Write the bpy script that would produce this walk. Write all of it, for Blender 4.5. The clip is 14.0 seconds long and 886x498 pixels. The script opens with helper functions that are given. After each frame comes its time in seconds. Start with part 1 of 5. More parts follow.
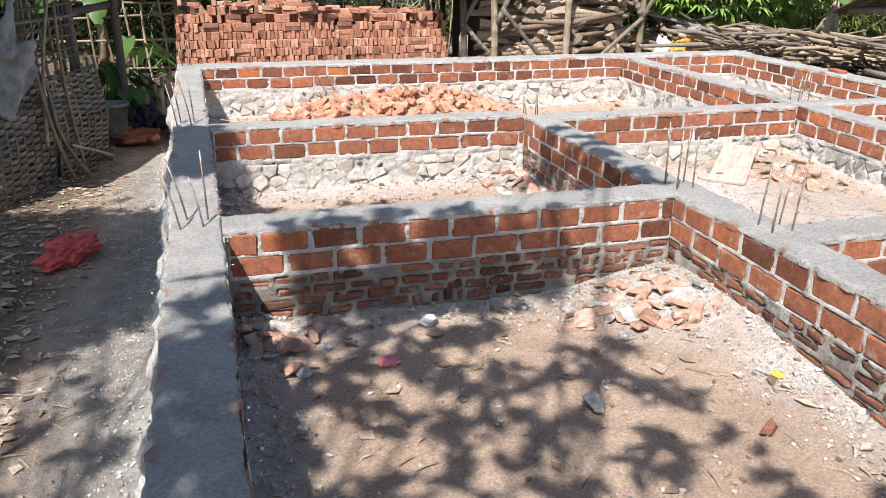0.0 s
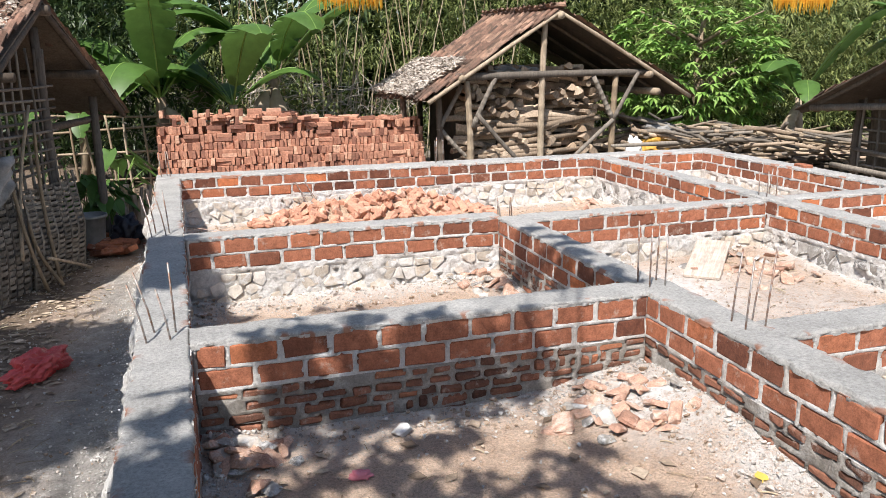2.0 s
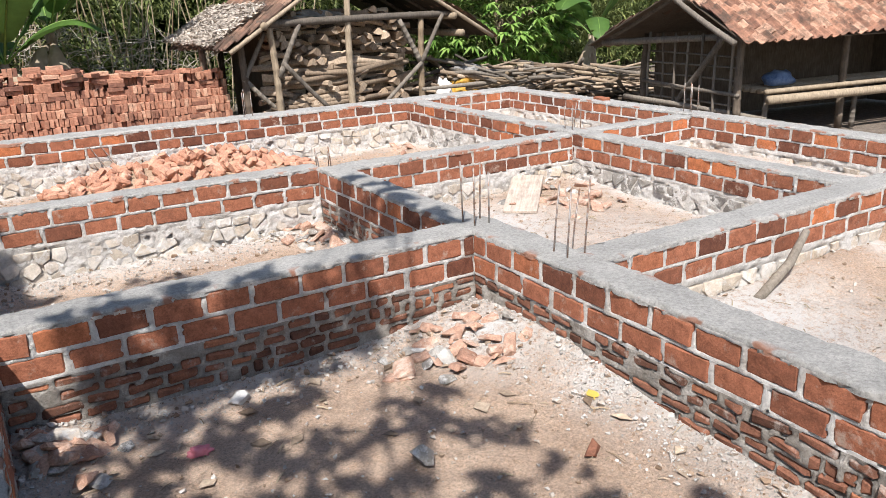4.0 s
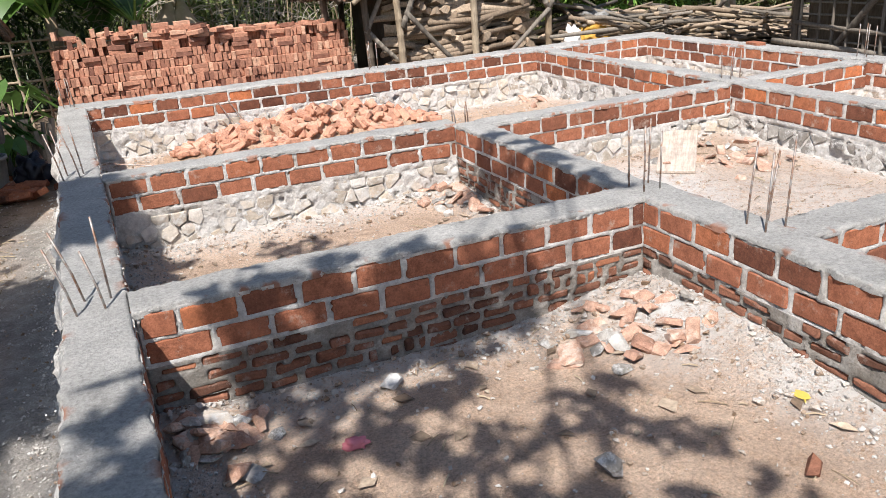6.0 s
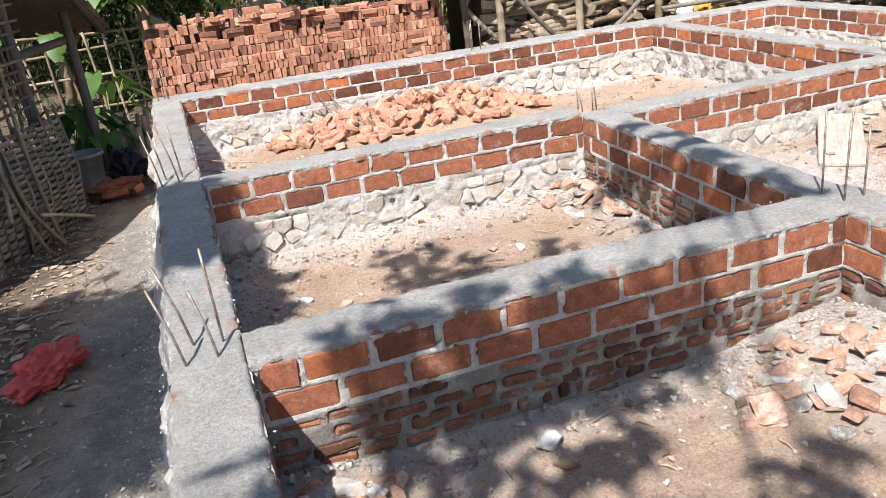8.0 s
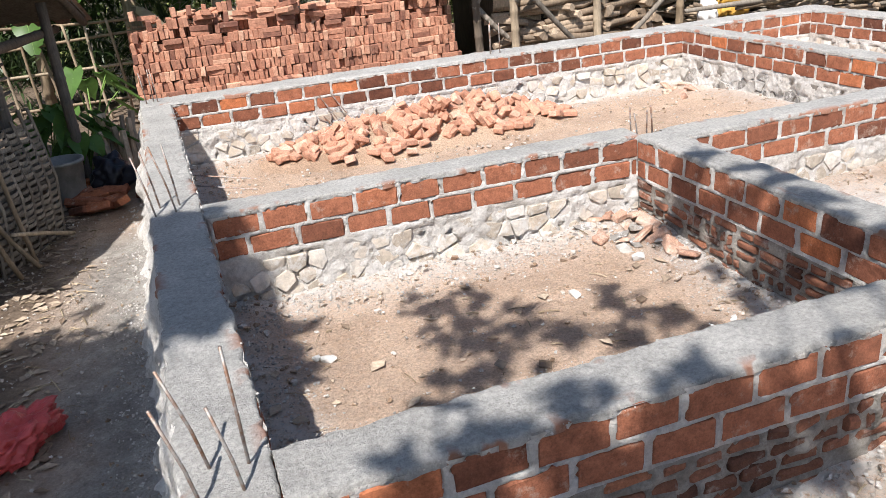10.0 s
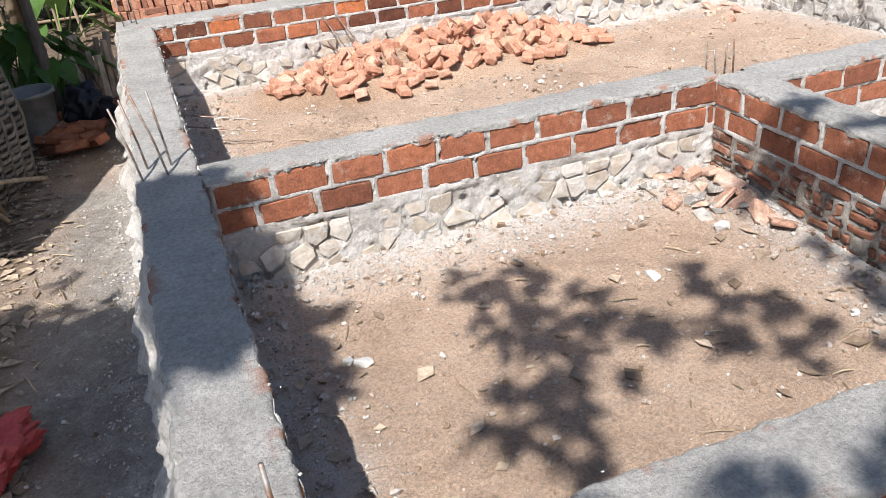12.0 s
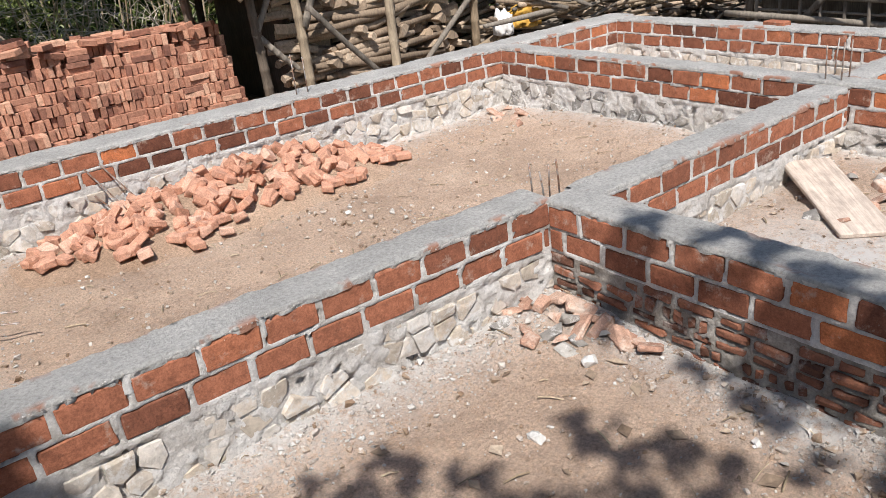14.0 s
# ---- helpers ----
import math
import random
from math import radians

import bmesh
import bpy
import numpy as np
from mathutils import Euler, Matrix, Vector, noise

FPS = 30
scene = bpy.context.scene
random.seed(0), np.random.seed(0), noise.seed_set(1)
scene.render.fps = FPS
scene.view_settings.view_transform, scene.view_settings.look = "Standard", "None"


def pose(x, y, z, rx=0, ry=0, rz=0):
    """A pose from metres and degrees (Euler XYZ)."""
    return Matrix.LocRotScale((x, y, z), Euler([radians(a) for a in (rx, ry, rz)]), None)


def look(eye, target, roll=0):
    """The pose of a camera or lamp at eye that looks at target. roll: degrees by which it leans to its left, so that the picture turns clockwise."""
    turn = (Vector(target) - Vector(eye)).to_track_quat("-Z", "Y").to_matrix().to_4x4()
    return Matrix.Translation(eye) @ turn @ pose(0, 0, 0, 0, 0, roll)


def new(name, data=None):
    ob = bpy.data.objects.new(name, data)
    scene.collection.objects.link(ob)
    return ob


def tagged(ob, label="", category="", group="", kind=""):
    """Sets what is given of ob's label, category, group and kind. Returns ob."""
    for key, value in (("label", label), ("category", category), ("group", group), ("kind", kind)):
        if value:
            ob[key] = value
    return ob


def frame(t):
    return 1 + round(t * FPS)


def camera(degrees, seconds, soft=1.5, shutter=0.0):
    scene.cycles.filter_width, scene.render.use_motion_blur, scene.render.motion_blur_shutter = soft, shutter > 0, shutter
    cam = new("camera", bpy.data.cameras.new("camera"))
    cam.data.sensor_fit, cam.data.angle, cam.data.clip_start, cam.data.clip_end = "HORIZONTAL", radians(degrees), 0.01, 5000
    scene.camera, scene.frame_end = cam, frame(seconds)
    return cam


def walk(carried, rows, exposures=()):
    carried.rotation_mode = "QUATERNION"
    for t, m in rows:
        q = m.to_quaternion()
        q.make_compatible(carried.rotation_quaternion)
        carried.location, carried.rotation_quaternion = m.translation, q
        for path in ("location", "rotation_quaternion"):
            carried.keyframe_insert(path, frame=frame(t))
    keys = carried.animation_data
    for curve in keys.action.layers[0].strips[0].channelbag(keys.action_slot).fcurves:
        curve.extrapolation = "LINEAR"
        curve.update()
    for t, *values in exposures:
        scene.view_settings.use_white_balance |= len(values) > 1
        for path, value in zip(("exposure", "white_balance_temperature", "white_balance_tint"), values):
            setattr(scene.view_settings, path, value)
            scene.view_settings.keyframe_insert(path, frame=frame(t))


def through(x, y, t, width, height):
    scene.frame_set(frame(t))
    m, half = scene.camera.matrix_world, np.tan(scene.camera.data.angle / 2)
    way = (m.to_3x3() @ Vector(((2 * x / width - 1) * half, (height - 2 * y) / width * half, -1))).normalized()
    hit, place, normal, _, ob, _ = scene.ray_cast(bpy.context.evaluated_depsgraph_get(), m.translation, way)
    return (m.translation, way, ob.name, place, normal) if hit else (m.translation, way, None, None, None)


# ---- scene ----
import functools

cam = camera(59.5, 14.0, soft=0.6)
PATH = [
    (0, (0.016, -3.54, 1.822), (0.549, -1.75, 1.109), 0.7),
    (0.5, (0.001, -3.535, 1.852), (0.42, -1.681, 1.228), 2.0),
    (1, (0.017, -3.547, 1.872), (0.433, -1.649, 1.398), -0.4),
    (1.5, (0.067, -3.517, 1.847), (0.594, -1.646, 1.38), -0.2),
    (2, (0.095, -3.53, 1.842), (0.684, -1.677, 1.372), -0.6),
    (2.5, (0.12, -3.508, 1.831), (0.908, -1.734, 1.35), -1.2),
    (2.7, (0.117, -3.51, 1.832), (1.078, -1.827, 1.339), -1.8),
    (4.8, (0.065, -3.296, 1.787), (1.021, -1.673, 1.114), -2.2),
    (5, (0.053, -3.239, 1.778), (0.924, -1.58, 1.079), -2.8),
    (5.5, (0.065, -3.08, 1.797), (0.828, -1.372, 1.09), -3.8),
    (6, (0.061, -2.948, 1.787), (0.786, -1.224, 1.078), -4.2),
    (6.5, (0.007, -2.793, 1.797), (0.729, -1.068, 1.088), -4.3),
    (7, (-0.029, -2.679, 1.782), (0.661, -0.948, 1.056), -4.7),
    (7.5, (-0.01, -2.421, 1.779), (0.507, -0.637, 1.036), -7.1),
    (8, (0.015, -2.286, 1.798), (0.541, -0.508, 1.048), -6.7),
    (8.2, (0.0, -2.237, 1.8), (0.543, -0.467, 1.044), -6.3),
    (10.3, (-0.049, -1.4, 1.837), (0.519, 0.355, 1.064), -5.2),
    (10.5, (-0.045, -1.32, 1.841), (0.516, 0.437, 1.067), -5.2),
    (11, (-0.072, -1.145, 1.844), (0.517, 0.59, 1.044), -4.9),
    (11.5, (-0.055, -0.941, 1.818), (0.521, 0.754, 0.928), -5.2),
    (12, (-0.062, -0.754, 1.805), (0.494, 0.903, 0.832), -4.9),
    (12.5, (-0.119, -0.559, 1.827), (0.432, 1.101, 0.857), -3.8),
    (13, (-0.117, -0.421, 1.839), (0.436, 1.245, 0.881), -3.9),
    (13.5, (-0.005, -0.25, 1.841), (0.86, 1.328, 0.97), -8.6),
    (14, (0.055, -0.154, 1.868), (1.133, 1.329, 1.068), -6.4),
]
walk(cam, [(t, look(eye, target, roll)) for t, eye, target, roll in PATH],
     exposures=((0, 0.68), (2.7, 0.64), (5, 0.5), (7.5, 0.7), (12.5, 0.64), (14, 0.34)))

# ---------------------------------------------------------------- light
SUN_WAY = Vector((0.43, 0.57, -1.0)).normalized()
sun = new("sun", bpy.data.lights.new("sun", "SUN"))
sun.data.energy, sun.data.angle, sun.data.color = 5.0, radians(0.6), (1.0, 0.968, 0.935)
sun.matrix_world = look((-4, -5, 9), Vector((-4, -5, 9)) + SUN_WAY)
world = bpy.data.worlds.new("sky")
scene.world = world
world.use_nodes = True
sky = world.node_tree.nodes.new("ShaderNodeTexSky")
sky.sky_type, sky.sun_disc = "NISHITA", False
sky.sun_elevation, sky.sun_rotation = radians(54.5), math.atan2(-0.43, -0.57)
world.node_tree.links.new(sky.outputs[0], world.node_tree.nodes["Background"].inputs[0])
world.node_tree.nodes["Background"].inputs[1].default_value = 0.095


# ---------------------------------------------------------------- materials
class Mat:
    """A small builder for node materials in object or world metres."""

    def __init__(self, name, rough=0.9, spec=0.3, metal=0.0):
        self.m = bpy.data.materials.new(name)
        self.m.use_nodes = True
        self.t = self.m.node_tree
        self.b = self.t.nodes["Principled BSDF"]
        self.b.inputs["Roughness"].default_value = rough
        self.b.inputs["Specular IOR Level"].default_value = spec
        self.b.inputs["Metallic"].default_value = metal
        self.geo = self.t.nodes.new("ShaderNodeNewGeometry")
        self.info = self.t.nodes.new("ShaderNodeObjectInfo")

    def link(self, a, b):
        self.t.links.new(a, b)

    def noise(self, scale, detail=4.0, rough=0.6, squash=None, own=False):
        n = self.t.nodes.new("ShaderNodeTexNoise")
        n.inputs["Scale"].default_value, n.inputs["Detail"].default_value, n.inputs["Roughness"].default_value = scale, detail, rough
        src = self.geo.outputs["Position"]
        if own:
            src = self.t.nodes.new("ShaderNodeTexCoord").outputs["Object"]
        if squash:
            mp = self.t.nodes.new("ShaderNodeMapping")
            mp.inputs["Scale"].default_value = squash
            self.link(src, mp.inputs[0])
            src = mp.outputs[0]
        self.link(src, n.inputs["Vector"])
        return n.outputs["Fac"]

    def ramp(self, fac, *stops):
        r = self.t.nodes.new("ShaderNodeValToRGB")
        e = r.color_ramp.elements
        while len(e) < len(stops):
            e.new(0.5)
        for el, (p, c) in zip(e, stops):
            el.position, el.color = p, (*((c, c, c) if isinstance(c, (int, float)) else c), 1)
        self.link(fac, r.inputs[0])
        return r.outputs[0]

    def mix(self, fac, a, b, kind="MIX"):
        n = self.t.nodes.new("ShaderNodeMix")
        n.data_type, n.blend_type = "RGBA", kind
        for v, s in ((fac, n.inputs[0]), (a, n.inputs[6]), (b, n.inputs[7])):
            if isinstance(v, (int, float)):
                s.default_value = v
            elif isinstance(v, tuple):
                s.default_value = (*v, 1)
            else:
                self.link(v, s)
        return n.outputs[2]

    def attr(self, name):
        n = self.t.nodes.new("ShaderNodeAttribute")
        n.attribute_name = name
        return n.outputs["Fac"]

    def colour(self, c):
        if isinstance(c, tuple):
            self.b.inputs["Base Color"].default_value = (*c, 1)
        else:
            self.link(c, self.b.inputs["Base Color"])
        return self

    def bump(self, h, strength, dist=0.01):
        n = self.t.nodes.new("ShaderNodeBump")
        n.inputs["Strength"].default_value, n.inputs["Distance"].default_value = strength, dist
        self.link(h, n.inputs["Height"])
        if self.b.inputs["Normal"].links:
            self.link(self.b.inputs["Normal"].links[0].from_socket, n.inputs["Normal"])
        self.link(n.outputs[0], self.b.inputs["Normal"])
        return self


def brick_mat(name, dark, mid, bright, smear, island=False, amount=0.62):
    k = Mat(name, 0.92, 0.2)
    rnd = k.geo.outputs["Random Per Island"] if island else k.info.outputs["Random"]
    base = k.ramp(rnd, (0.0, dark), (0.35, mid), (0.8, mid), (1.0, bright))
    mott = k.ramp(k.noise(22, 5, 0.7), (0.3, 0.62), (0.7, 1.2))
    c = k.mix(1.0, base, mott, "MULTIPLY")
    fine = k.ramp(k.noise(110, 5, 0.8), (0.32, 0.55), (0.66, 1.25))
    c = k.mix(0.8, c, fine, "MULTIPLY")
    c = k.mix(k.ramp(k.noise(9, 6, 0.75), (amount, 0.0), (amount + 0.13, 0.75)), c, smear)
    k.colour(c).bump(k.noise(60, 6, 0.7), 0.7, 0.008).bump(k.noise(260, 2), 0.5, 0.002)
    return k.m


M_BRICK = brick_mat("fired_brick", (0.14, 0.056, 0.036), (0.36, 0.138, 0.078), (0.56, 0.19, 0.08), (0.46, 0.36, 0.29), amount=0.57)
M_BRICK_LOW = brick_mat("weathered_brick", (0.11, 0.055, 0.038), (0.26, 0.115, 0.072), (0.40, 0.165, 0.09), (0.42, 0.37, 0.325), amount=0.55)
M_BRICK_NEW = brick_mat("loose_brick", (0.40, 0.19, 0.12), (0.58, 0.31, 0.21), (0.68, 0.44, 0.33), (0.70, 0.53, 0.43))
M_BRICK_STACK = brick_mat("stacked_brick", (0.22, 0.10, 0.072), (0.50, 0.245, 0.16), (0.70, 0.42, 0.29), (0.64, 0.48, 0.38))
M_BRICK_STACK_I = brick_mat("stacked_brick_rest", (0.22, 0.10, 0.072), (0.50, 0.245, 0.16), (0.70, 0.42, 0.29), (0.64, 0.48, 0.38), True)

k = Mat("mortar", 0.95, 0.2)
c = k.ramp(k.noise(7, 6, 0.7), (0.25, (0.22, 0.195, 0.165)), (0.5, (0.36, 0.325, 0.285)), (0.72, (0.60, 0.565, 0.52)))
k.colour(k.mix(0.7, c, k.ramp(k.noise(90, 4, 0.75), (0.3, 0.6), (0.7, 1.25)), "MULTIPLY")).bump(k.noise(45, 6, 0.75), 1.0, 0.02).bump(k.noise(170, 3), 0.8, 0.006)
M_MORTAR = k.m
k = Mat("lime_mortar", 0.95, 0.2)
c = k.ramp(k.noise(6, 7, 0.75), (0.28, (0.40, 0.35, 0.30)), (0.47, (0.70, 0.66, 0.615)), (0.7, (0.83, 0.805, 0.77)))
k.colour(k.mix(0.6, c, k.ramp(k.noise(60, 4, 0.75), (0.3, 0.6), (0.7, 1.2)), "MULTIPLY")).bump(k.noise(28, 7, 0.75), 1.0, 0.03).bump(k.noise(140, 3), 0.8, 0.006)
M_LIME = k.m
k = Mat("concrete_cap", 0.93, 0.25)
c = k.ramp(k.noise(3.5, 6, 0.7), (0.3, (0.34, 0.326, 0.305)), (0.7, (0.50, 0.48, 0.45)))
c = k.mix(0.7, c, k.ramp(k.noise(60, 7, 0.8), (0.34, 0.5), (0.64, 1.35)), "MULTIPLY")
c = k.mix(k.mix(1.0, k.attr("edge"), k.ramp(k.noise(16, 5, 0.8), (0.5, 0.0), (0.64, 0.8)), "MULTIPLY"), c, (0.56, 0.535, 0.50))
c = k.mix(k.mix(1.0, k.attr("edge"), k.ramp(k.noise(5, 3, 0.6), (0.56, 0.0), (0.60, 0.8)), "MULTIPLY"), c, (0.36, 0.14, 0.07))
k.colour(c).bump(k.noise(30, 7, 0.8), 1.0, 0.018).bump(k.noise(160, 4), 1.0, 0.006)
M_CAP = k.m

k = Mat("ground_soil", 0.97, 0.15)
soil = k.ramp(k.noise(1.7, 7, 0.68), (0.3, (0.39, 0.262, 0.178)), (0.55, (0.56, 0.392, 0.278)), (0.75, (0.64, 0.475, 0.35)))
grit = k.ramp(k.noise(70, 7, 0.85), (0.34, 0.42), (0.5, 1.0), (0.66, 1.5))
soil = k.mix(0.9, soil, grit, "MULTIPLY")
litter = k.ramp(k.noise(14, 7, 0.8), (0.32, (0.09, 0.066, 0.048)), (0.55, (0.20, 0.15, 0.11)), (0.7, (0.36, 0.28, 0.215)))
soil = k.mix(k.attr("litter"), soil, litter)
path = k.ramp(k.noise(8, 6, 0.75), (0.32, (0.17, 0.155, 0.14)), (0.52, (0.31, 0.285, 0.255)), (0.68, (0.46, 0.43, 0.395)))
soil = k.mix(k.attr("cement"), soil, k.mix(0.7, path, grit, "MULTIPLY"))
dust = k.mix(1.0, k.attr("dust"), k.ramp(k.noise(19, 7, 0.85), (0.36, 0.0), (0.52, 1.0)), "MULTIPLY")
soil = k.mix(dust, soil, (0.74, 0.72, 0.69))
k.colour(soil).bump(k.noise(26, 8, 0.75), 1.0, 0.03).bump(k.noise(130, 4, 0.8), 1.0, 0.008)
M_SOIL = k.m


def stone_mat(name, a, b, cc, rnd="Random", island=False):
    k = Mat(name, 0.93, 0.2)
    r = k.geo.outputs["Random Per Island"] if island else k.info.outputs["Random"]
    c = k.ramp(r, (0.0, a), (0.5, b), (1.0, cc))
    c = k.mix(0.85, c, k.ramp(k.noise(18, 6, 0.75), (0.3, 0.55), (0.7, 1.25)), "MULTIPLY")
    c = k.mix(k.ramp(k.noise(11, 7, 0.8), (0.50, 0.0), (0.60, 0.85)), c, (0.70, 0.68, 0.65))
    k.colour(c).bump(k.noise(40, 7, 0.75), 0.9, 0.015)
    return k.m


M_STONE = stone_mat("rubble_stone", (0.46, 0.40, 0.33), (0.64, 0.54, 0.43), (0.68, 0.63, 0.57))
M_STONE_GREY = stone_mat("grey_rubble_stone", (0.22, 0.205, 0.19), (0.36, 0.33, 0.29), (0.52, 0.49, 0.45))
M_PEBBLE = stone_mat("pebbles", (0.30, 0.20, 0.13), (0.44, 0.33, 0.24), (0.66, 0.62, 0.57), island=True)
M_FRAG = brick_mat("dusty_brick_fragment", (0.36, 0.20, 0.14), (0.50, 0.31, 0.225), (0.60, 0.43, 0.335), (0.60, 0.51, 0.43), amount=0.5)
M_CRUMB = stone_mat("mortar_crumbs", (0.36, 0.32, 0.28), (0.52, 0.48, 0.44), (0.68, 0.65, 0.61), island=True)
M_LUMP = stone_mat("mortar_lump", (0.66, 0.64, 0.60), (0.68, 0.66, 0.63), (0.7, 0.68, 0.65))


def wood_mat(name, a, b, stretch=(1, 1, 0.12), island=False, own=True):
    k = Mat(name, 0.85, 0.25)
    r = k.geo.outputs["Random Per Island"] if island else k.info.outputs["Random"]
    c = k.mix(r, a, b)
    g = k.ramp(k.noise(45, 5, 0.7, stretch, own), (0.3, 0.55), (0.7, 1.25))
    c = k.mix(0.9, c, g, "MULTIPLY")
    c = k.mix(0.7, c, k.ramp(k.noise(6, 4, 0.7), (0.3, 0.6), (0.7, 1.15)), "MULTIPLY")
    k.colour(c).bump(k.noise(60, 4, 0.7, stretch, own), 0.6, 0.006)
    return k.m


M_BAMBOO = wood_mat("weathered_bamboo", (0.27, 0.20, 0.13), (0.44, 0.35, 0.25))
M_BAMBOO_GREY = wood_mat("grey_bamboo", (0.12, 0.10, 0.082), (0.28, 0.24, 0.195))
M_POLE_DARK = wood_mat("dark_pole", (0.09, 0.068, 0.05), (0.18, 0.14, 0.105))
M_LOG = wood_mat("firewood_bark", (0.20, 0.145, 0.10), (0.56, 0.43, 0.31))
M_SPLIT = wood_mat("split_wood", (0.52, 0.37, 0.24), (0.72, 0.57, 0.42))
M_PLANK = wood_mat("pale_plank", (0.54, 0.44, 0.36), (0.58, 0.48, 0.40), (1, 0.08, 1))
M_STRAW = wood_mat("straw", (0.26, 0.19, 0.115), (0.55, 0.45, 0.31), island=True, own=False)
M_LITTER = wood_mat("dry_leaves", (0.18, 0.125, 0.085), (0.54, 0.43, 0.32), island=True, own=False)
M_THATCH = wood_mat("dry_debris", (0.36, 0.30, 0.25), (0.72, 0.64, 0.55), island=True, own=False)


def tile_mat(name, a, b, cc):
    k = Mat(name, 0.9, 0.2)
    c = k.ramp(k.info.outputs["Random"], (0.0, a), (0.5, b), (1.0, cc))
    c = k.mix(k.ramp(k.noise(5, 6, 0.75), (0.42, 0.0), (0.62, 0.8)), c, (0.065, 0.052, 0.042))
    c = k.mix(0.8, c, k.ramp(k.noise(50, 5, 0.75), (0.3, 0.65), (0.7, 1.2)), "MULTIPLY")
    k.colour(c).bump(k.noise(70, 5), 0.6, 0.006)
    return k.m


M_TILE = tile_mat("old_clay_tile", (0.12, 0.075, 0.057), (0.26, 0.15, 0.105), (0.40, 0.25, 0.175))
M_TILE_RED = tile_mat("clay_tile", (0.22, 0.11, 0.075), (0.42, 0.215, 0.14), (0.56, 0.34, 0.235))
M_TILE_OLD = tile_mat("dusty_clay_tile", (0.15, 0.085, 0.06), (0.30, 0.17, 0.12), (0.42, 0.27, 0.20))


def leaf_mat(name, a, b, gloss=0.45, through=0.25):
    k = Mat(name, gloss, 0.35)
    c = k.mix(k.geo.outputs["Random Per Island"], a, b)
    c = k.mix(0.6, c, k.ramp(k.noise(3.0, 4, 0.7), (0.3, 0.55), (0.7, 1.35)), "MULTIPLY")
    k.colour(c)
    tr = k.t.nodes.new("ShaderNodeBsdfTranslucent")
    k.link(c, tr.inputs[0])
    mx = k.t.nodes.new("ShaderNodeMixShader")
    mx.inputs[0].default_value = through
    k.link(k.b.outputs[0], mx.inputs[1])
    k.link(tr.outputs[0], mx.inputs[2])
    k.link(mx.outputs[0], k.t.nodes["Material Output"].inputs[0])
    return k.m


M_BAMBOO_LEAF = leaf_mat("bamboo_leaf", (0.05, 0.085, 0.02), (0.29, 0.32, 0.11))
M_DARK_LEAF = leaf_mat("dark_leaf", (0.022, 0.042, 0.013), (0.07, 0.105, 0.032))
M_MANGO_LEAF = leaf_mat("mango_leaf", (0.12, 0.24, 0.045), (0.31, 0.46, 0.12), 0.4)
M_BANANA_LEAF = leaf_mat("banana_leaf", (0.05, 0.115, 0.022), (0.12, 0.22, 0.05), 0.42, 0.35)
M_BANANA_DRY = leaf_mat("dry_banana_leaf", (0.36, 0.27, 0.19), (0.52, 0.42, 0.31), 0.8)
M_YELLOW_LEAF = leaf_mat("yellow_leaf", (0.62, 0.46, 0.10), (0.75, 0.55, 0.12), 0.6)
M_AUTUMN = leaf_mat("yellow_palm_leaf", (0.72, 0.34, 0.03), (0.80, 0.50, 0.06), 0.6, 0.5)

k = Mat("rebar_steel", 0.55, 0.4, 0.6)
k.colour(k.mix(k.ramp(k.noise(25, 5, 0.7), (0.4, 0.0), (0.6, 1.0)), (0.34, 0.32, 0.30), (0.22, 0.12, 0.075))).bump(k.noise(150, 2), 0.5, 0.003)
M_REBAR = k.m
k = Mat("red_plastic", 0.35, 0.5)
k.colour(k.mix(k.noise(12, 4), (0.42, 0.035, 0.035), (0.62, 0.10, 0.09))).bump(k.noise(38, 4, 0.6), 0.8, 0.015)
M_REDBAG = k.m


def cloth_mat(name, a, b, rough=0.7):
    k = Mat(name, rough, 0.3)
    k.colour(k.mix(k.ramp(k.noise(5, 6, 0.7), (0.35, 0.0), (0.65, 1.0)), a, b)).bump(k.noise(25, 4), 0.5, 0.01)
    return k.m


M_TARP = cloth_mat("grey_tarp", (0.13, 0.125, 0.12), (0.34, 0.325, 0.31))
M_SACK = cloth_mat("white_sack", (0.6, 0.58, 0.55), (0.75, 0.73, 0.7))
M_YELLOW = cloth_mat("ochre_cloth", (0.42, 0.22, 0.04), (0.62, 0.36, 0.07))
M_BLUE = cloth_mat("blue_plastic", (0.05, 0.09, 0.2), (0.22, 0.3, 0.45), 0.4)
M_BLACK = cloth_mat("black_plastic", (0.008, 0.008, 0.012), (0.03, 0.032, 0.045), 0.3)
M_BUCKET = cloth_mat("grey_bucket", (0.16, 0.165, 0.165), (0.27, 0.275, 0.27), 0.55)
M_PINK = cloth_mat("pink_wrapper", (0.55, 0.12, 0.17), (0.7, 0.25, 0.28), 0.4)
M_MAROON = cloth_mat("maroon_cloth", (0.13, 0.025, 0.025), (0.2, 0.04, 0.04))


# ---------------------------------------------------------------- mesh helpers
R = random.Random(7)


def U(a, b):
    return R.uniform(a, b)


def mesh_of(name, verts, faces, mat, smooth=False):
    me = bpy.data.meshes.new(name)
    me.from_pydata([tuple(v) for v in verts], [], [tuple(f) for f in faces])
    me.materials.append(mat)
    if smooth:
        me.polygons.foreach_set("use_smooth", [True] * len(me.polygons))
    me.update()
    return me


def part(name, me, parent=None, label="", m=None):
    ob = new(name, me)
    if m is not None:
        ob.matrix_basis = m
    if parent is not None:
        ob.parent = parent
    return tagged(ob, label)


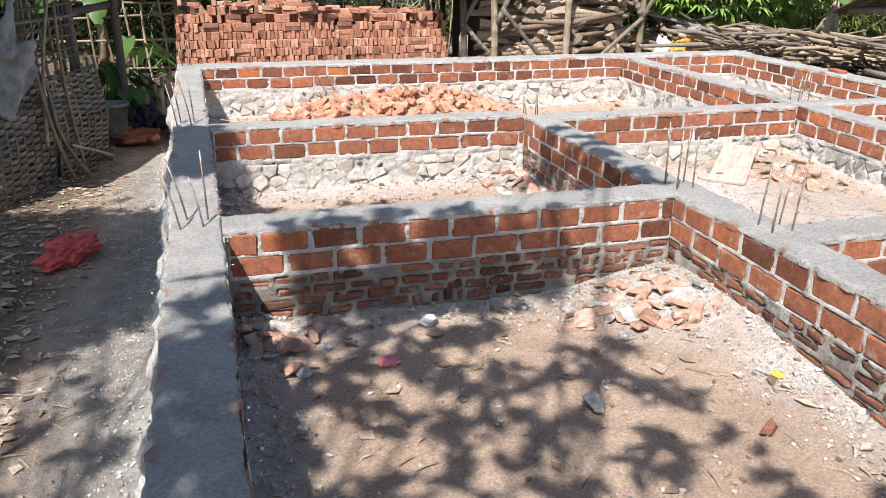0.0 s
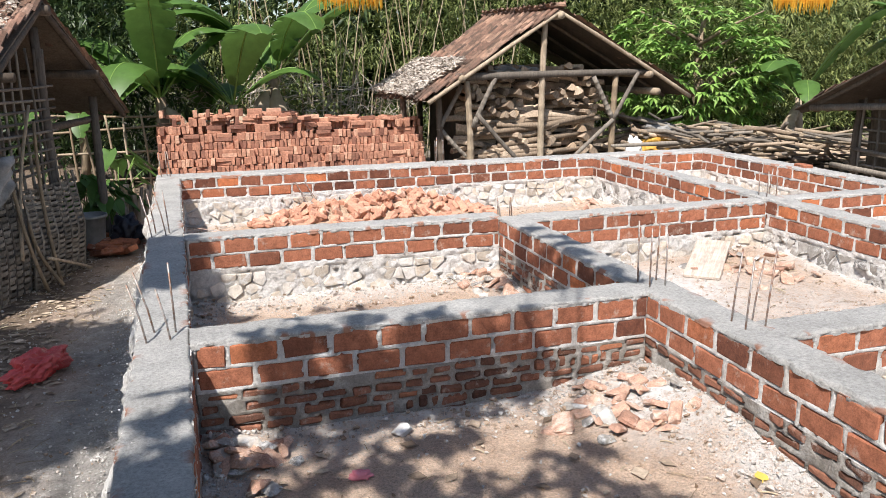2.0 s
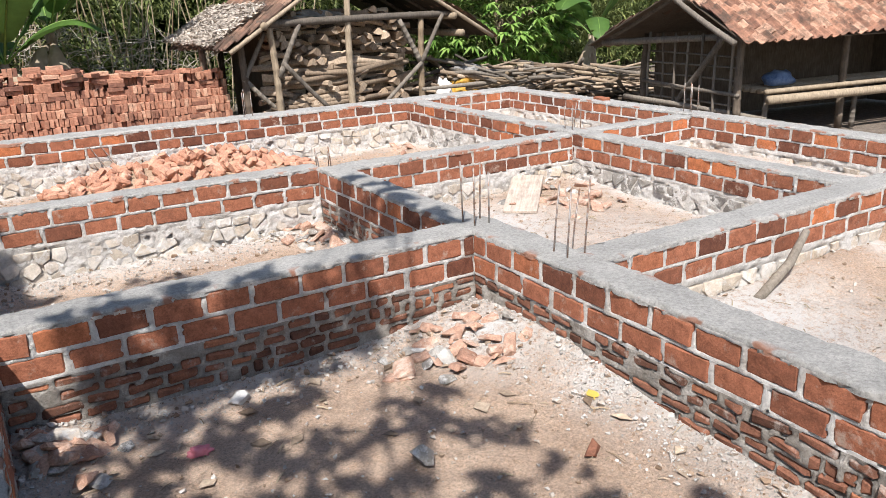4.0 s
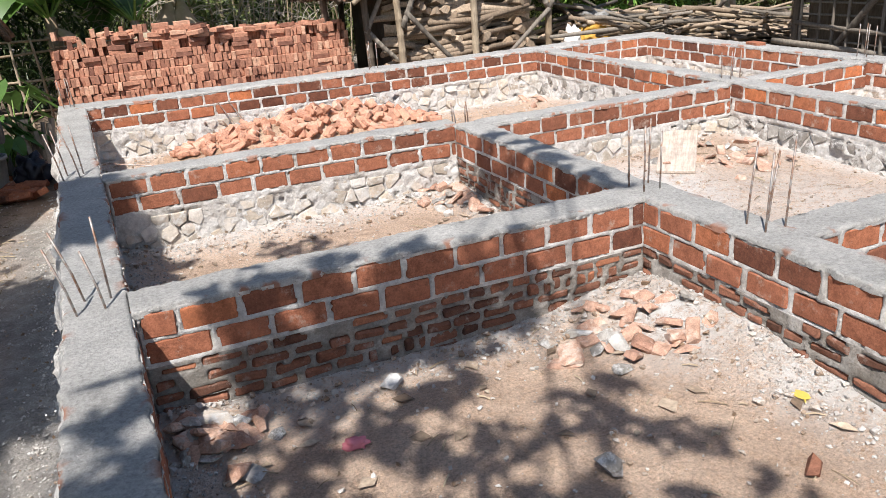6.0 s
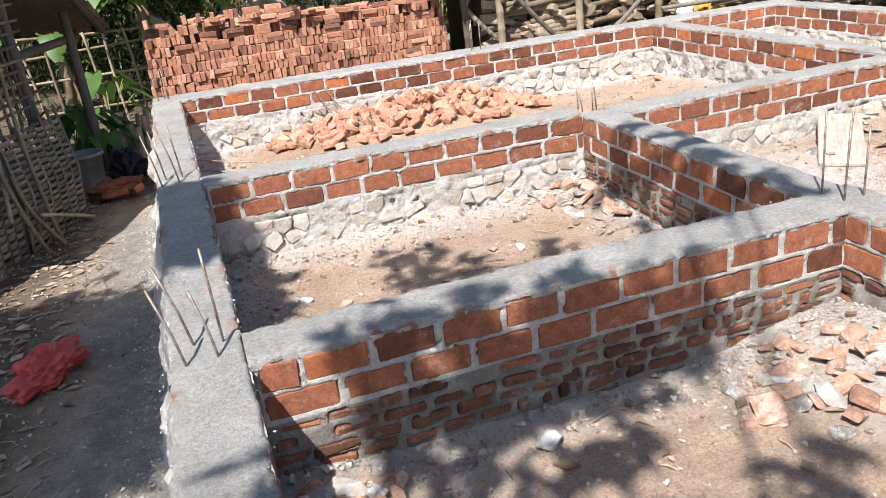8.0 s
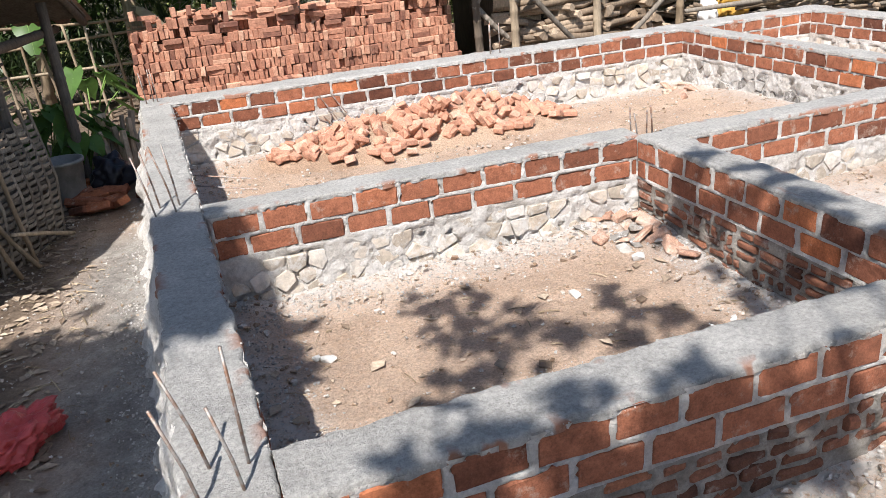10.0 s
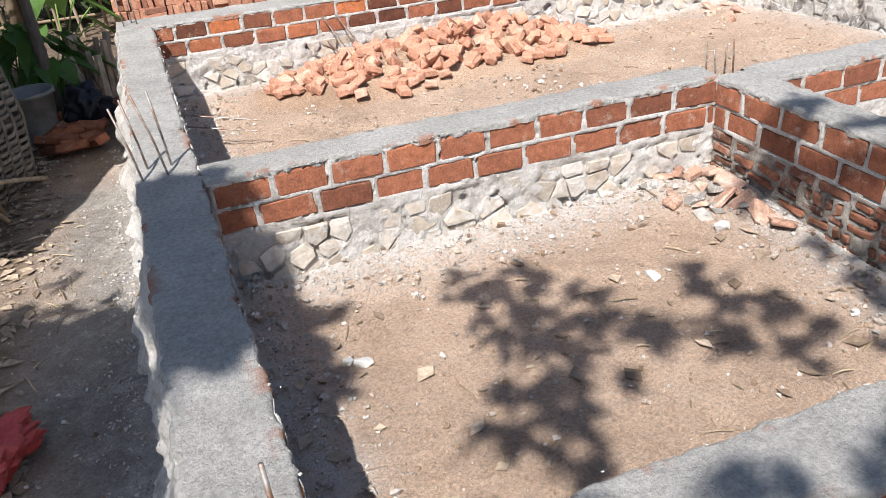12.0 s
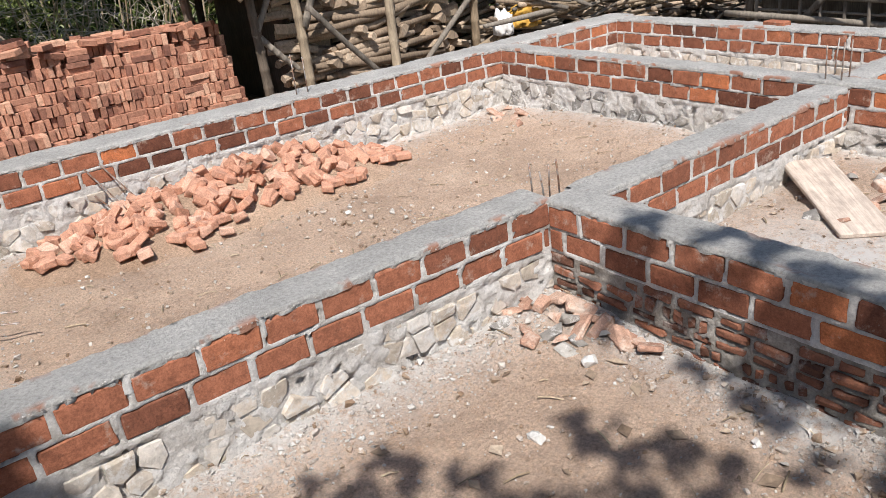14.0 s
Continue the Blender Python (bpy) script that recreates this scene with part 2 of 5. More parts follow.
def thing(name, label, category, group="", kind="", at=(0, 0, 0), me=None):
    ob = new(name, me)
    ob.location = at
    return tagged(ob, label, category, group, kind)


class Soup:
    """Gathers many small pieces into one mesh."""

    def __init__(self):
        self.v, self.f = [], []

    def add(self, verts, faces):
        n = len(self.v)
        self.v.extend(verts)
        self.f.extend([tuple(i + n for i in f) for f in faces])

    def mesh(self, name, mat, smooth=False):
        return mesh_of(name, self.v, self.f, mat, smooth)


def fbm(x, y, z=0.0, octaves=4):
    return noise.fractal(Vector((x, y, z)), 1.0, 2.0, octaves)


def tube(points, radii, sides=6, closed=True):
    """Verts and faces of a round bar along points."""
    pts = [Vector(p) for p in points]
    if isinstance(radii, (int, float)):
        radii = [radii] * len(pts)
    v, f = [], []
    for i, p in enumerate(pts):
        d = (pts[min(i + 1, len(pts) - 1)] - pts[max(i - 1, 0)]).normalized()
        a = d.orthogonal().normalized() if abs(d.z) > 0.95 else d.cross(Vector((0, 0, 1))).normalized()
        b = d.cross(a)
        for s in range(sides):
            w = 2 * math.pi * s / sides
            v.append(p + (a * math.cos(w) + b * math.sin(w)) * radii[i])
    for i in range(len(pts) - 1):
        for s in range(sides):
            s2 = (s + 1) % sides
            f.append((i * sides + s, i * sides + s2, (i + 1) * sides + s2, (i + 1) * sides + s))
    if closed:
        f.append(tuple(range(sides - 1, -1, -1)))
        f.append(tuple((len(pts) - 1) * sides + s for s in range(sides)))
    return v, f


def bamboo(a, b, r, bend=0.03, n=9, sides=8):
    """A bamboo pole with nodes and a slight bend."""
    a, b = Vector(a), Vector(b)
    side = Vector((U(-1, 1), U(-1, 1), U(-0.5, 0.5))) * bend
    pts, rad = [], []
    for i in range(n):
        t = i / (n - 1)
        for dt, k2 in ((-0.012, 1.0), (0.0, 1.14), (0.012, 1.0)) if 0 < i < n - 1 else ((0, 1.0),):
            q = t + dt
            pts.append(a.lerp(b, q) + side * math.sin(math.pi * q))
            rad.append(r * k2 * (1 - 0.15 * q))
    return tube(pts, rad, sides)


def pole_part(name, a, b, r, mat, parent, bend=0.03, label=""):
    v, f = bamboo(a, b, r, bend)
    return part(name, mesh_of(name, v, f, mat, True), parent, label)


def chunk(size, seed, rough=0.16, cut=10):
    """An angular stone: the hull of random points."""
    r = random.Random(seed)
    bm = bmesh.new()
    for i in range(cut):
        d = Vector((r.gauss(0, 1), r.gauss(0, 1), r.gauss(0, 1))).normalized() * r.uniform(0.85, 1.1)
        bm.verts.new((d.x * size[0] / 2, d.y * size[1] / 2, d.z * size[2] / 2))
    bmesh.ops.convex_hull(bm, input=bm.verts)
    bmesh.ops.delete(bm, geom=[q for q in bm.verts if not q.link_faces], context="VERTS")
    return bm


def hull_mesh(name, size, seed, mat, cut=12):
    bm = chunk(size, seed, cut=cut)
    bmesh.ops.recalc_face_normals(bm, faces=bm.faces)
    me = bpy.data.meshes.new(name)
    bm.to_mesh(me)
    bm.free()
    me.materials.append(mat)
    return me


def hull_data(size, seed, cut=10):
    bm = chunk(size, seed, cut=cut)
    bmesh.ops.recalc_face_normals(bm, faces=bm.faces)
    bm.verts.index_update()
    out = [v.co.copy() for v in bm.verts], [tuple(v.index for v in f.verts) for f in bm.faces]
    bm.free()
    return out


def cell_mesh(name, ring, deep, r, mat):
    """A broken rubble stone: an irregular outline with a chipped rim and an uneven split front (its front looks along -y)."""
    n = len(ring)
    cx, cz = sum(p[0] for p in ring) / n, sum(p[1] for p in ring) / n
    tx, tz = r.uniform(-0.16, 0.16), r.uniform(-0.2, 0.2)
    v = [(x, 0.05, z) for x, z in ring]
    v += [(x * 0.98, 0.012 + r.uniform(-0.004, 0.004), z * 0.98) for x, z in ring]
    for x, z in ring:
        k2 = r.uniform(0.86, 0.98)
        px, pz = cx + (x - cx) * k2, cz + (z - cz) * k2
        v.append((px, -deep + tx * (px - cx) + tz * (pz - cz) + r.uniform(-0.004, 0.004), pz))
    v.append((cx + r.uniform(-0.02, 0.02), -deep - r.uniform(0.0, 0.006), cz + r.uniform(-0.015, 0.015)))
    f = []
    for a in range(2):
        f += [(a * n + i, a * n + (i + 1) % n, (a + 1) * n + (i + 1) % n, (a + 1) * n + i) for i in range(n)]
    f += [(2 * n + i, 2 * n + (i + 1) % n, 3 * n) for i in range(n)]
    return mesh_of(name, v, f, mat)


def brick_mesh(name, seed, mat, size=(0.22, 0.05, 0.1), wear=0.007):
    """A worn brick: a box with chamfered and chipped edges."""
    r = random.Random(seed)
    bm = bmesh.new()
    bmesh.ops.create_cube(bm, size=1.0)
    for v in bm.verts:
        v.co = Vector((v.co.x * size[0], v.co.y * size[1], v.co.z * size[2])) + Vector([r.uniform(-wear, wear) * 0.7 for _ in range(3)])
    bmesh.ops.bevel(bm, geom=list(bm.edges), offset=wear, segments=1, affect="EDGES")
    for v in bm.verts:
        v.co += Vector([r.uniform(-wear, wear) * 0.35 for _ in range(3)])
    me = bpy.data.meshes.new(name)
    bm.to_mesh(me)
    bm.free()
    me.materials.append(mat)
    return me


def crumple(name, size, seed, mat, cuts=3, amount=0.25, flat=0.0):
    """A crumpled soft body resting on z = 0."""
    bm = bmesh.new()
    bmesh.ops.create_icosphere(bm, subdivisions=cuts, radius=1.0)
    for v in bm.verts:
        p = v.co.copy()
        k2 = 1 + amount * (noise.noise(p * 1.7 + Vector((seed, 0, 0))) + 0.6 * noise.noise(p * 4.1 + Vector((0, seed, 0))) + 0.35 * noise.noise(p * 9 + Vector((seed, seed, 0))))
        q = p * k2
        v.co = Vector((q.x * size[0] / 2, q.y * size[1] / 2, max(q.z, -0.55 + flat) * size[2] / 1.6 + 0.34 * size[2]))
    me = bpy.data.meshes.new(name)
    bm.to_mesh(me)
    bm.free()
    me.materials.append(mat)
    me.polygons.foreach_set("use_smooth", [True] * len(me.polygons))
    return me


# ---------------------------------------------------------------- ground
def step(a, b, x):
    t = np.clip((x - a) / (b - a), 0, 1)
    return t * t * (3 - 2 * t)


@functools.lru_cache(None)
def noise_table(seed):
    return np.random.RandomState(seed).rand(256, 256)


def lattice_noise(X, Y, scale, seed, octaves=4):
    """Smooth value noise on arrays, by bilinear lookups."""
    tab = noise_table(seed)
    out, amp, tot = np.zeros_like(X), 1.0, 0.0
    for o in range(octaves):
        gx, gy = X / scale * 2 ** o + 11.3 * o, Y / scale * 2 ** o + 7.7 * o
        ix, iy = np.floor(gx).astype(int), np.floor(gy).astype(int)
        fx, fy = gx - ix, gy - iy
        fx, fy = fx * fx * (3 - 2 * fx), fy * fy * (3 - 2 * fy)
        a, b = tab[ix % 256, iy % 256], tab[(ix + 1) % 256, iy % 256]
        c2, d = tab[ix % 256, (iy + 1) % 256], tab[(ix + 1) % 256, (iy + 1) % 256]
        out += amp * (a * (1 - fx) * (1 - fy) + b * fx * (1 - fy) + c2 * (1 - fx) * fy + d * fx * fy)
        tot += amp
        amp *= 0.55
    return out / tot * 2 - 1


def bump_at(X, Y, x, y, rx, ry, h):
    return h * np.exp(-(((X - x) / rx) ** 2 + ((Y - y) / ry) ** 2))


def ground_z(X, Y):
    """Height of the soil: yard outside, floors of the rooms inside."""
    X, Y = np.asarray(X, float), np.asarray(Y, float)
    lx = -0.016 * np.maximum(Y, 0)
    inside = step(-0.30, -0.16, X - lx) * (1 - step(6.6, 6.75, X)) * (1 - step(5.35, 5.6, Y))
    out = -0.10 - 0.06 * step(0.5, 4.0, Y) * (1 - step(6, 9, Y)) + 0.10 * step(6.0, 8.0, Y) + 0.02 * step(5, 8, X)
    out = out + step(-0.62, -0.26, X - lx) * (X < 0) * (1 - step(5.0, 5.7, Y)) * 0.03
    room1 = 0.11
    inn = room1 + 0 * X
    inn = np.where(Y > 0.12, 0.075, inn)
    inn = np.where(Y > 2.3, 0.10, inn)
    inn = np.where((X > 2.5) & (Y < 2.2), 0.14, inn)
    inn = np.where((X > 2.5) & (Y < -0.7), 0.16, inn)
    inn = np.where(X > 5.05, 0.28, inn)
    # heaps of mortar and rubble against the walls
    inn = inn + bump_at(X, Y, 2.25, -0.25, 0.35, 0.45, 0.10) + bump_at(X, Y, 2.4, -1.0, 0.22, 0.9, 0.06)
    inn = inn + bump_at(X, Y, 0.12, -0.2, 0.22, 0.3, 0.05) + bump_at(X, Y, 2.3, 2.0, 0.4, 0.35, 0.07) + bump_at(X, Y, 2.4, 1.0, 0.2, 1.0, 0.03)
    inn = inn + bump_at(X, Y, 0.05, 1.2, 0.16, 1.4, 0.04) + bump_at(X, Y, 1.2, 2.25, 1.6, 0.18, 0.05)
    inn = inn + bump_at(X, Y, 3.9, 1.6, 0.7, 0.5, 0.05) + bump_at(X, Y, 4.8, 2.0, 0.5, 0.6, 0.06) + bump_at(X, Y, 2.9, -0.9, 0.5, 0.35, 0.12)
    inn = inn + bump_at(X, Y, 4.6, -0.85, 1.2, 0.25, 0.10) + bump_at(X, Y, 4.8, 3.8, 0.25, 1.2, 0.08)
    z = out * (1 - inside) + inn * inside
    near = (np.abs(X - 2) < 8) & (np.abs(Y - 1) < 9)
    z = z + 0.018 * lattice_noise(X, Y, 0.7, 1, 3) + near * 0.015 * lattice_noise(X, Y, 0.10, 2, 3)
    far = np.maximum(np.maximum(np.abs(X - 3) - 12, np.abs(Y - 2) - 14), 0)
    return z + 0.3 * step(0, 60, far) * lattice_noise(X, Y, 15, 3, 3)


def gz(x, y):
    return float(ground_z(np.array([x]), np.array([y]))[0])


def span(a, b, d, far):
    core = np.arange(a, b + d / 2, d)
    g = np.cumsum(d * 1.22 ** np.arange(1, 60))
    g = g[g < far]
    return np.concatenate([(a - g)[::-1], core, b + g])


def build_ground():
    xs, ys = span(-2.6, 6.9, 0.032, 400), span(-3.6, 5.5, 0.032, 400)
    X, Y = np.meshgrid(xs, ys, indexing="ij")
    Z = ground_z(X, Y)
    n, m = len(xs), len(ys)
    verts = np.stack([X.ravel(), Y.ravel(), Z.ravel()], 1)
    i = np.arange((n - 1) * (m - 1))
    a = (i // (m - 1)) * m + i % (m - 1)
    faces = np.stack([a, a + m, a + m + 1, a + 1], 1)
    me = bpy.data.meshes.new("ground")
    me.from_pydata(verts.tolist(), [], faces.tolist())
    me.materials.append(M_SOIL)
    me.polygons.foreach_set("use_smooth", [True] * len(me.polygons))
    lx = -0.016 * np.maximum(Y, 0)
    left = 1 - step(-0.3, -0.2, X - lx)
    nz = lattice_noise(X, Y, 0.4, 5, 4)
    litter = left * (1 - step(-1.25, -0.75, X + 0.18 * nz)) + left * step(4.6, 5.4, Y) * 0.8
    litter = np.maximum(litter, step(5.9, 6.6, Y)) * 0.95
    litter = np.maximum(litter, step(6.9, 7.3, X))
    cement = left * step(-1.15, -0.62, X + 0.2 * nz) * (1 - step(4.2, 5.0, Y)) * 0.95
    d = np.full_like(X, 9.0)
    for k2 in (X - lx + 0.02, 2.40 - X + 9 * (X > 2.5) + 9 * ((Y > 2.3) & (X < 2.5)), 0 - Y + 9 * (Y > 0.1) + 9 * (X > 2.5), 2.22 - Y + 9 * (Y > 2.4), 5.3 - Y + 9 * (Y > 5.5), 4.93 - X + 9 * (X > 5.0)):
        d = np.minimum(d, np.abs(k2))
    dust = np.exp(-d / 0.19) * 0.95 * (1 - left)
    for x, y, r, h in ((2.2, -0.45, 0.32, 1.0), (2.35, -1.1, 0.25, 0.9), (3.4, 1.2, 0.7, 0.9), (4.2, 0.3, 0.9, 0.6), (2.35, 0.9, 0.2, 0.9), (3.4, -1.0, 0.8, 0.95), (0.1, 1.0, 0.16, 0.7), (0.6, -0.1, 0.25, 0.6), (5.9, 3.5, 1.0, 1.0), (5.9, 0.6, 1.0, 1.0)):
        dust = np.maximum(dust, h * np.exp(-(((X - x) / r) ** 2 + ((Y - y) / (1.3 * r)) ** 2)))
    dust = np.maximum(dust, left * np.exp(-np.abs(X - lx + 0.3) / 0.12) * 0.75 * (Y < 5.5))
    dust = np.maximum(dust, 0.10 * (1 - litter))
    for key, arr in (("litter", litter), ("cement", cement), ("dust", dust)):
        at = me.attributes.new(key, "FLOAT", "POINT")
        at.data.foreach_set("value", np.clip(arr, 0, 1).ravel().astype(np.float32))
    return thing("ground", "sandy brown soil with mortar dust and litter", "ground", kind="structure", me=me)


build_ground()

# ---------------------------------------------------------------- foundation walls
TOP = 0.6
BRICKS = [brick_mesh("brick", s, M_BRICK, (0.222, 0.06, 0.1), 0.007) for s in range(6)]
LOWS = [brick_mesh("brick", 20 + s, M_BRICK_LOW, (0.16, 0.06, 0.05), 0.010) for s in range(8)]


def clipped(ring, mx, mz, nx, nz):
    """The part of a ring on the near side of a line."""
    out = []
    for i, p in enumerate(ring):
        q = ring[(i + 1) % len(ring)]
        a, b = (p[0] - mx) * nx + (p[1] - mz) * nz, (q[0] - mx) * nx + (q[1] - mz) * nz
        if a <= 0:
            out.append(p)
        if a * b < 0:
            t = a / (a - b)
            out.append((p[0] + (q[0] - p[0]) * t, p[1] + (q[1] - p[1]) * t))
    return out


def courses(length, rows, seed, first):
    """Bricks of the upper rows: (middle, height of the middle, length, height)."""
    r = random.Random(seed)
    out = []
    for i, (z0, z1) in enumerate(rows):
        u = 0.012
        w = first[i % len(first)]
        while u < length - 0.03:
            e = min(u + w, length - 0.008)
            if e - u > 0.035:
                out.append(((u + e) / 2, (z0 + z1) / 2 + r.uniform(-0.003, 0.003), e - u - r.uniform(0.016, 0.026), z1 - z0 + r.uniform(-0.004, 0.003)))
            u = e
            w = 0.242 * r.uniform(0.95, 1.05)
    return out


def low_courses(length, z0, z1, seed, odd=()):
    r = random.Random(seed)
    out, z, row = [], z1, 0
    while z - 0.04 > z0:
        h = r.uniform(0.036, 0.046)
        u = r.uniform(0.015, 0.08)
        soldier = [r.uniform(0.3, 0.9) * length for _ in range(2)] if row in (1, 3) else []
        while u < length - 0.05:
            near = any(abs(u - q) < 0.16 for q in soldier)
            w = r.uniform(0.035, 0.05) if near else r.uniform(0.075, 0.175)
            w = min(w, length - u - 0.01)
            if w > 0.03 and r.random() > 0.05:
                hh = h * (1.5 if near else r.uniform(0.85, 1.1))
                out.append((u + w / 2, z - h / 2 + r.uniform(-0.005, 0.005), w, hh))
            u += w + r.uniform(0.012, 0.032)
        z -= h + r.uniform(0.013, 0.019)
        row += 1
    return out


def rubble(length, z0, z1, seed):
    """Stones of a rubble face: (middle, height of the middle, outline about it)."""
    r = random.Random(seed)
    seeds, z, row = [], z1 - 0.035, 0
    while z > z0 - 0.08:
        u = r.uniform(-0.06, 0.06)
        while u < length + 0.05:
            w = r.uniform(0.07, 0.21)
            seeds.append((u + w / 2, z + r.uniform(-0.03, 0.03)))
            u += w
        z -= 0.085
    out = []
    for x, zz in seeds:
        lo, hi = max(x - 0.16, 0.01), min(x + 0.16, length - 0.01)
        if hi - lo < 0.05 or r.random() < 0.16:
            continue
        ring = [(lo, zz - 0.12), (hi, zz - 0.12), (hi, min(zz + 0.12, z1 + 0.01)), (lo, min(zz + 0.12, z1 + 0.01))]
        for a, b in seeds:
            if (a, b) != (x, zz) and abs(a - x) < 0.34 and abs(b - zz) < 0.26 and ring:
                ring = clipped(ring, (a + x) / 2, (b + zz) / 2, a - x, b - zz)
        if len(ring) < 3:
            continue
        gap = r.uniform(0.80, 0.93)
        ring = [((p - x) * gap + r.uniform(-0.006, 0.006), (q - zz) * gap + r.uniform(-0.006, 0.006)) for p, q in ring]
        if max(p for p, _ in ring) - min(p for p, _ in ring) > 0.04:
            out.append((x, zz, ring))
    return out


def wall(name, label, a, b, width, lower, seed, first=(0.15, 0.27), zfloor=-0.05, lift=0.0, upper=((0.476, 0.578), (0.362, 0.458)), face=True, grey=False, slope=0.0, rise=0.0):
    """A foundation wall from a to b; its worked face is on the right of the way from a to b, its body on the left."""
    a, b = Vector((*a, 0)), Vector((*b, 0))
    L = (b - a).length
    d = (b - a) / L
    out = Vector((d.y, -d.x, 0))
    rot = math.degrees(math.atan2(d.y, d.x))
    spots = []
    top = courses(L, upper, seed, first) if face else []
    zl = upper[-1][0] - 0.022
    low = low_courses(L, zfloor, zl, seed + 1) if lower == "brick" else []
    stones = rubble(L, zfloor, zl - 0.03, seed + 2) if lower == "stone" else []
    # body with an uneven mortar face
    nu, nz = max(2, int(L / 0.013)), 46
    us, zs = np.linspace(0, L, nu), np.linspace(-0.3, TOP - 0.012, nz)
    zs = np.concatenate([[-0.3], np.linspace(zfloor - 0.06, TOP - 0.012, nz - 1)])
    Ug, Zg = np.meshgrid(us, zs, indexing="ij")
    off = 0.008 * lattice_noise(Ug, Zg, 0.045, seed, 3) + 0.004
    deep = 0.026 * lattice_noise(Ug, Zg, 0.13, seed + 5, 4) + 0.010 * lattice_noise(Ug, Zg, 0.03, seed + 7, 2)
    off = off + np.where(Zg < zl - 0.015, deep - 0.007 if lower == "stone" else 0.5 * deep - 0.001, 0)
    if lower == "stone":
        off = off - np.where((Zg < zl - 0.02) & (lattice_noise(Ug, Zg, 0.09, seed + 8, 2) < -0.55), 0.06, 0)
    lap = 0.011 * lattice_noise(Ug, Zg, 0.05, seed + 6, 3)
    for u, z, w, h in top + low:
        du, dz = np.abs(Ug - u) - w / 2 + 0.006 + lap, np.abs(Zg - z) - h / 2 + 0.005 + 0.7 * lap
        off = np.where((du < 0) & (dz < 0), -0.022, off)
    ends = (Ug < 0.001) | (Ug > L - 0.001)
    off = np.where(ends, -0.03, off)
    P = np.array(a)[None, None, :] + Ug[..., None] * np.array(d) + off[..., None] * np.array(out)
    P[..., 2] = Zg
    v = P.reshape(-1, 3).tolist()
    f = []
    nzz = len(zs)
    for i in range(nu - 1):
        f += [(i * nzz + j, (i + 1) * nzz + j, (i + 1) * nzz + j + 1, i * nzz + j + 1) for j in range(nzz - 1)]
    n0 = len(v)
    ins = 0.03
    for u, q in ((0, ins), (L, ins), (L, width), (0, width)):
        p = a + d * u - out * q
        v += [(p.x, p.y, -0.3), (p.x, p.y, TOP - 0.012)]
    for i in range(4):
        j = (i + 1) % 4
        f.append((n0 + 2 * i, n0 + 2 * j, n0 + 2 * j + 1, n0 + 2 * i + 1))
    f.append((n0 + 1, n0 + 3, n0 + 5, n0 + 7))
    ob = thing(name, label, "wall", kind="structure", me=mesh_of(name, v, f, M_LIME, True))
    if lower == "brick":
        ob.data.materials.append(M_MORTAR)
        for p in ob.data.polygons:
            p.material_index = int(p.center.z < zl + 0.006)
    # concrete cap
    nc, nw = max(2, int(L / 0.03)), 11
    us, ws = np.linspace(-0.0, L, nc), np.array([-0.012, -0.002, 0.012, 0.035, 0.07, 0.2, 0.35, 0.5, 0.65, 0.8, 0.93, 0.965, 0.988, 1.002, 1.012])
    v, f, edge = [], [], []
    for i, u in enumerate(us):
        for j, w in enumerate(ws):
            e = min(w, 1 - w)
            q = (w if 0.1 < w < 0.9 else w) * width
            rag = 0.016 * fbm(u * 17, j // 8 * 9.0 + seed, 0.3) if e < 0.05 else 0
            p = a + d * u - out * (q + rag)
            z = TOP + lift + 0.005 * fbm(p.x * 4, p.y * 4, seed) + 0.006 * fbm(p.x * 15, p.y * 15, seed)
            z -= 0.007 * max(0, 1 - e / 0.04) if e > 0 else 0.030 if e < -0.008 else 0.009
            v.append((p.x, p.y, z))
            edge.append(max(0.0, 1 - max(e, 0) / 0.13))
    m2 = len(ws)
    for i in range(nc - 1):
        f += [(i * m2 + j, i * m2 + j + 1, (i + 1) * m2 + j + 1, (i + 1) * m2 + j)[::-1] for j in range(m2 - 1)]
    me = mesh_of("cap", v, f, M_CAP, True)
    at = me.attributes.new("edge", "FLOAT", "POINT")
    at.data.foreach_set("value", edge)
    part("cap", me, ob, "grey trowelled concrete cap")
    ob.location.z, ob.rotation_euler.x = rise, slope
    r = random.Random(seed + 9)
    PIECES.append((ob, a, d, out, rot, top, low, stones, r, grey))
    return ob


PIECES = []
W = 0.235
# worked face lies to the right of the way a -> b, so walls run east to west reversed where they face south
wall("wall_left", "long foundation wall with grey concrete cap and rough mortar", (0.0, 0.0), (-0.09, 5.65), 0.24, "stone", 3, zfloor=0.0, slope=0.0082)
wall("wall_left_near", "near stretch of foundation wall under a concrete cap", (0.03, -4.6), (0.0, 0.0), 0.24, "brick", 4, lift=0.001)
wall("wall_first_cross", "red brick foundation wall with white mortar joints", (0.0, 0.0), (2.40, 0.0), W, "brick", 11, (0.15, 0.27), lift=0.003)
wall("wall_second_cross", "red brick courses over pale rubble stone footing", (-0.03, 2.23), (2.42, 2.23), 0.21, "stone", 21, (0.25, 0.17), lift=0.002, rise=0.014)
wall("wall_second_cross_east", "red brick courses over whitewashed rubble footing", (2.60, 2.10), (4.94, 2.10), 0.21, "stone", 31, (0.2, 0.1), lift=0.004)
wall("wall_back", "far foundation wall of red brick over white rubble", (-0.33, 5.30), (6.85, 5.30), 0.34, "stone", 41, (0.12, 0.2), lift=0.003, rise=0.044)
wall("wall_middle", "red brick dividing wall with weathered lower courses", (2.42, 2.26), (2.39, 0.2), 0.21, "brick", 51, (0.2, 0.1), lift=0.005)
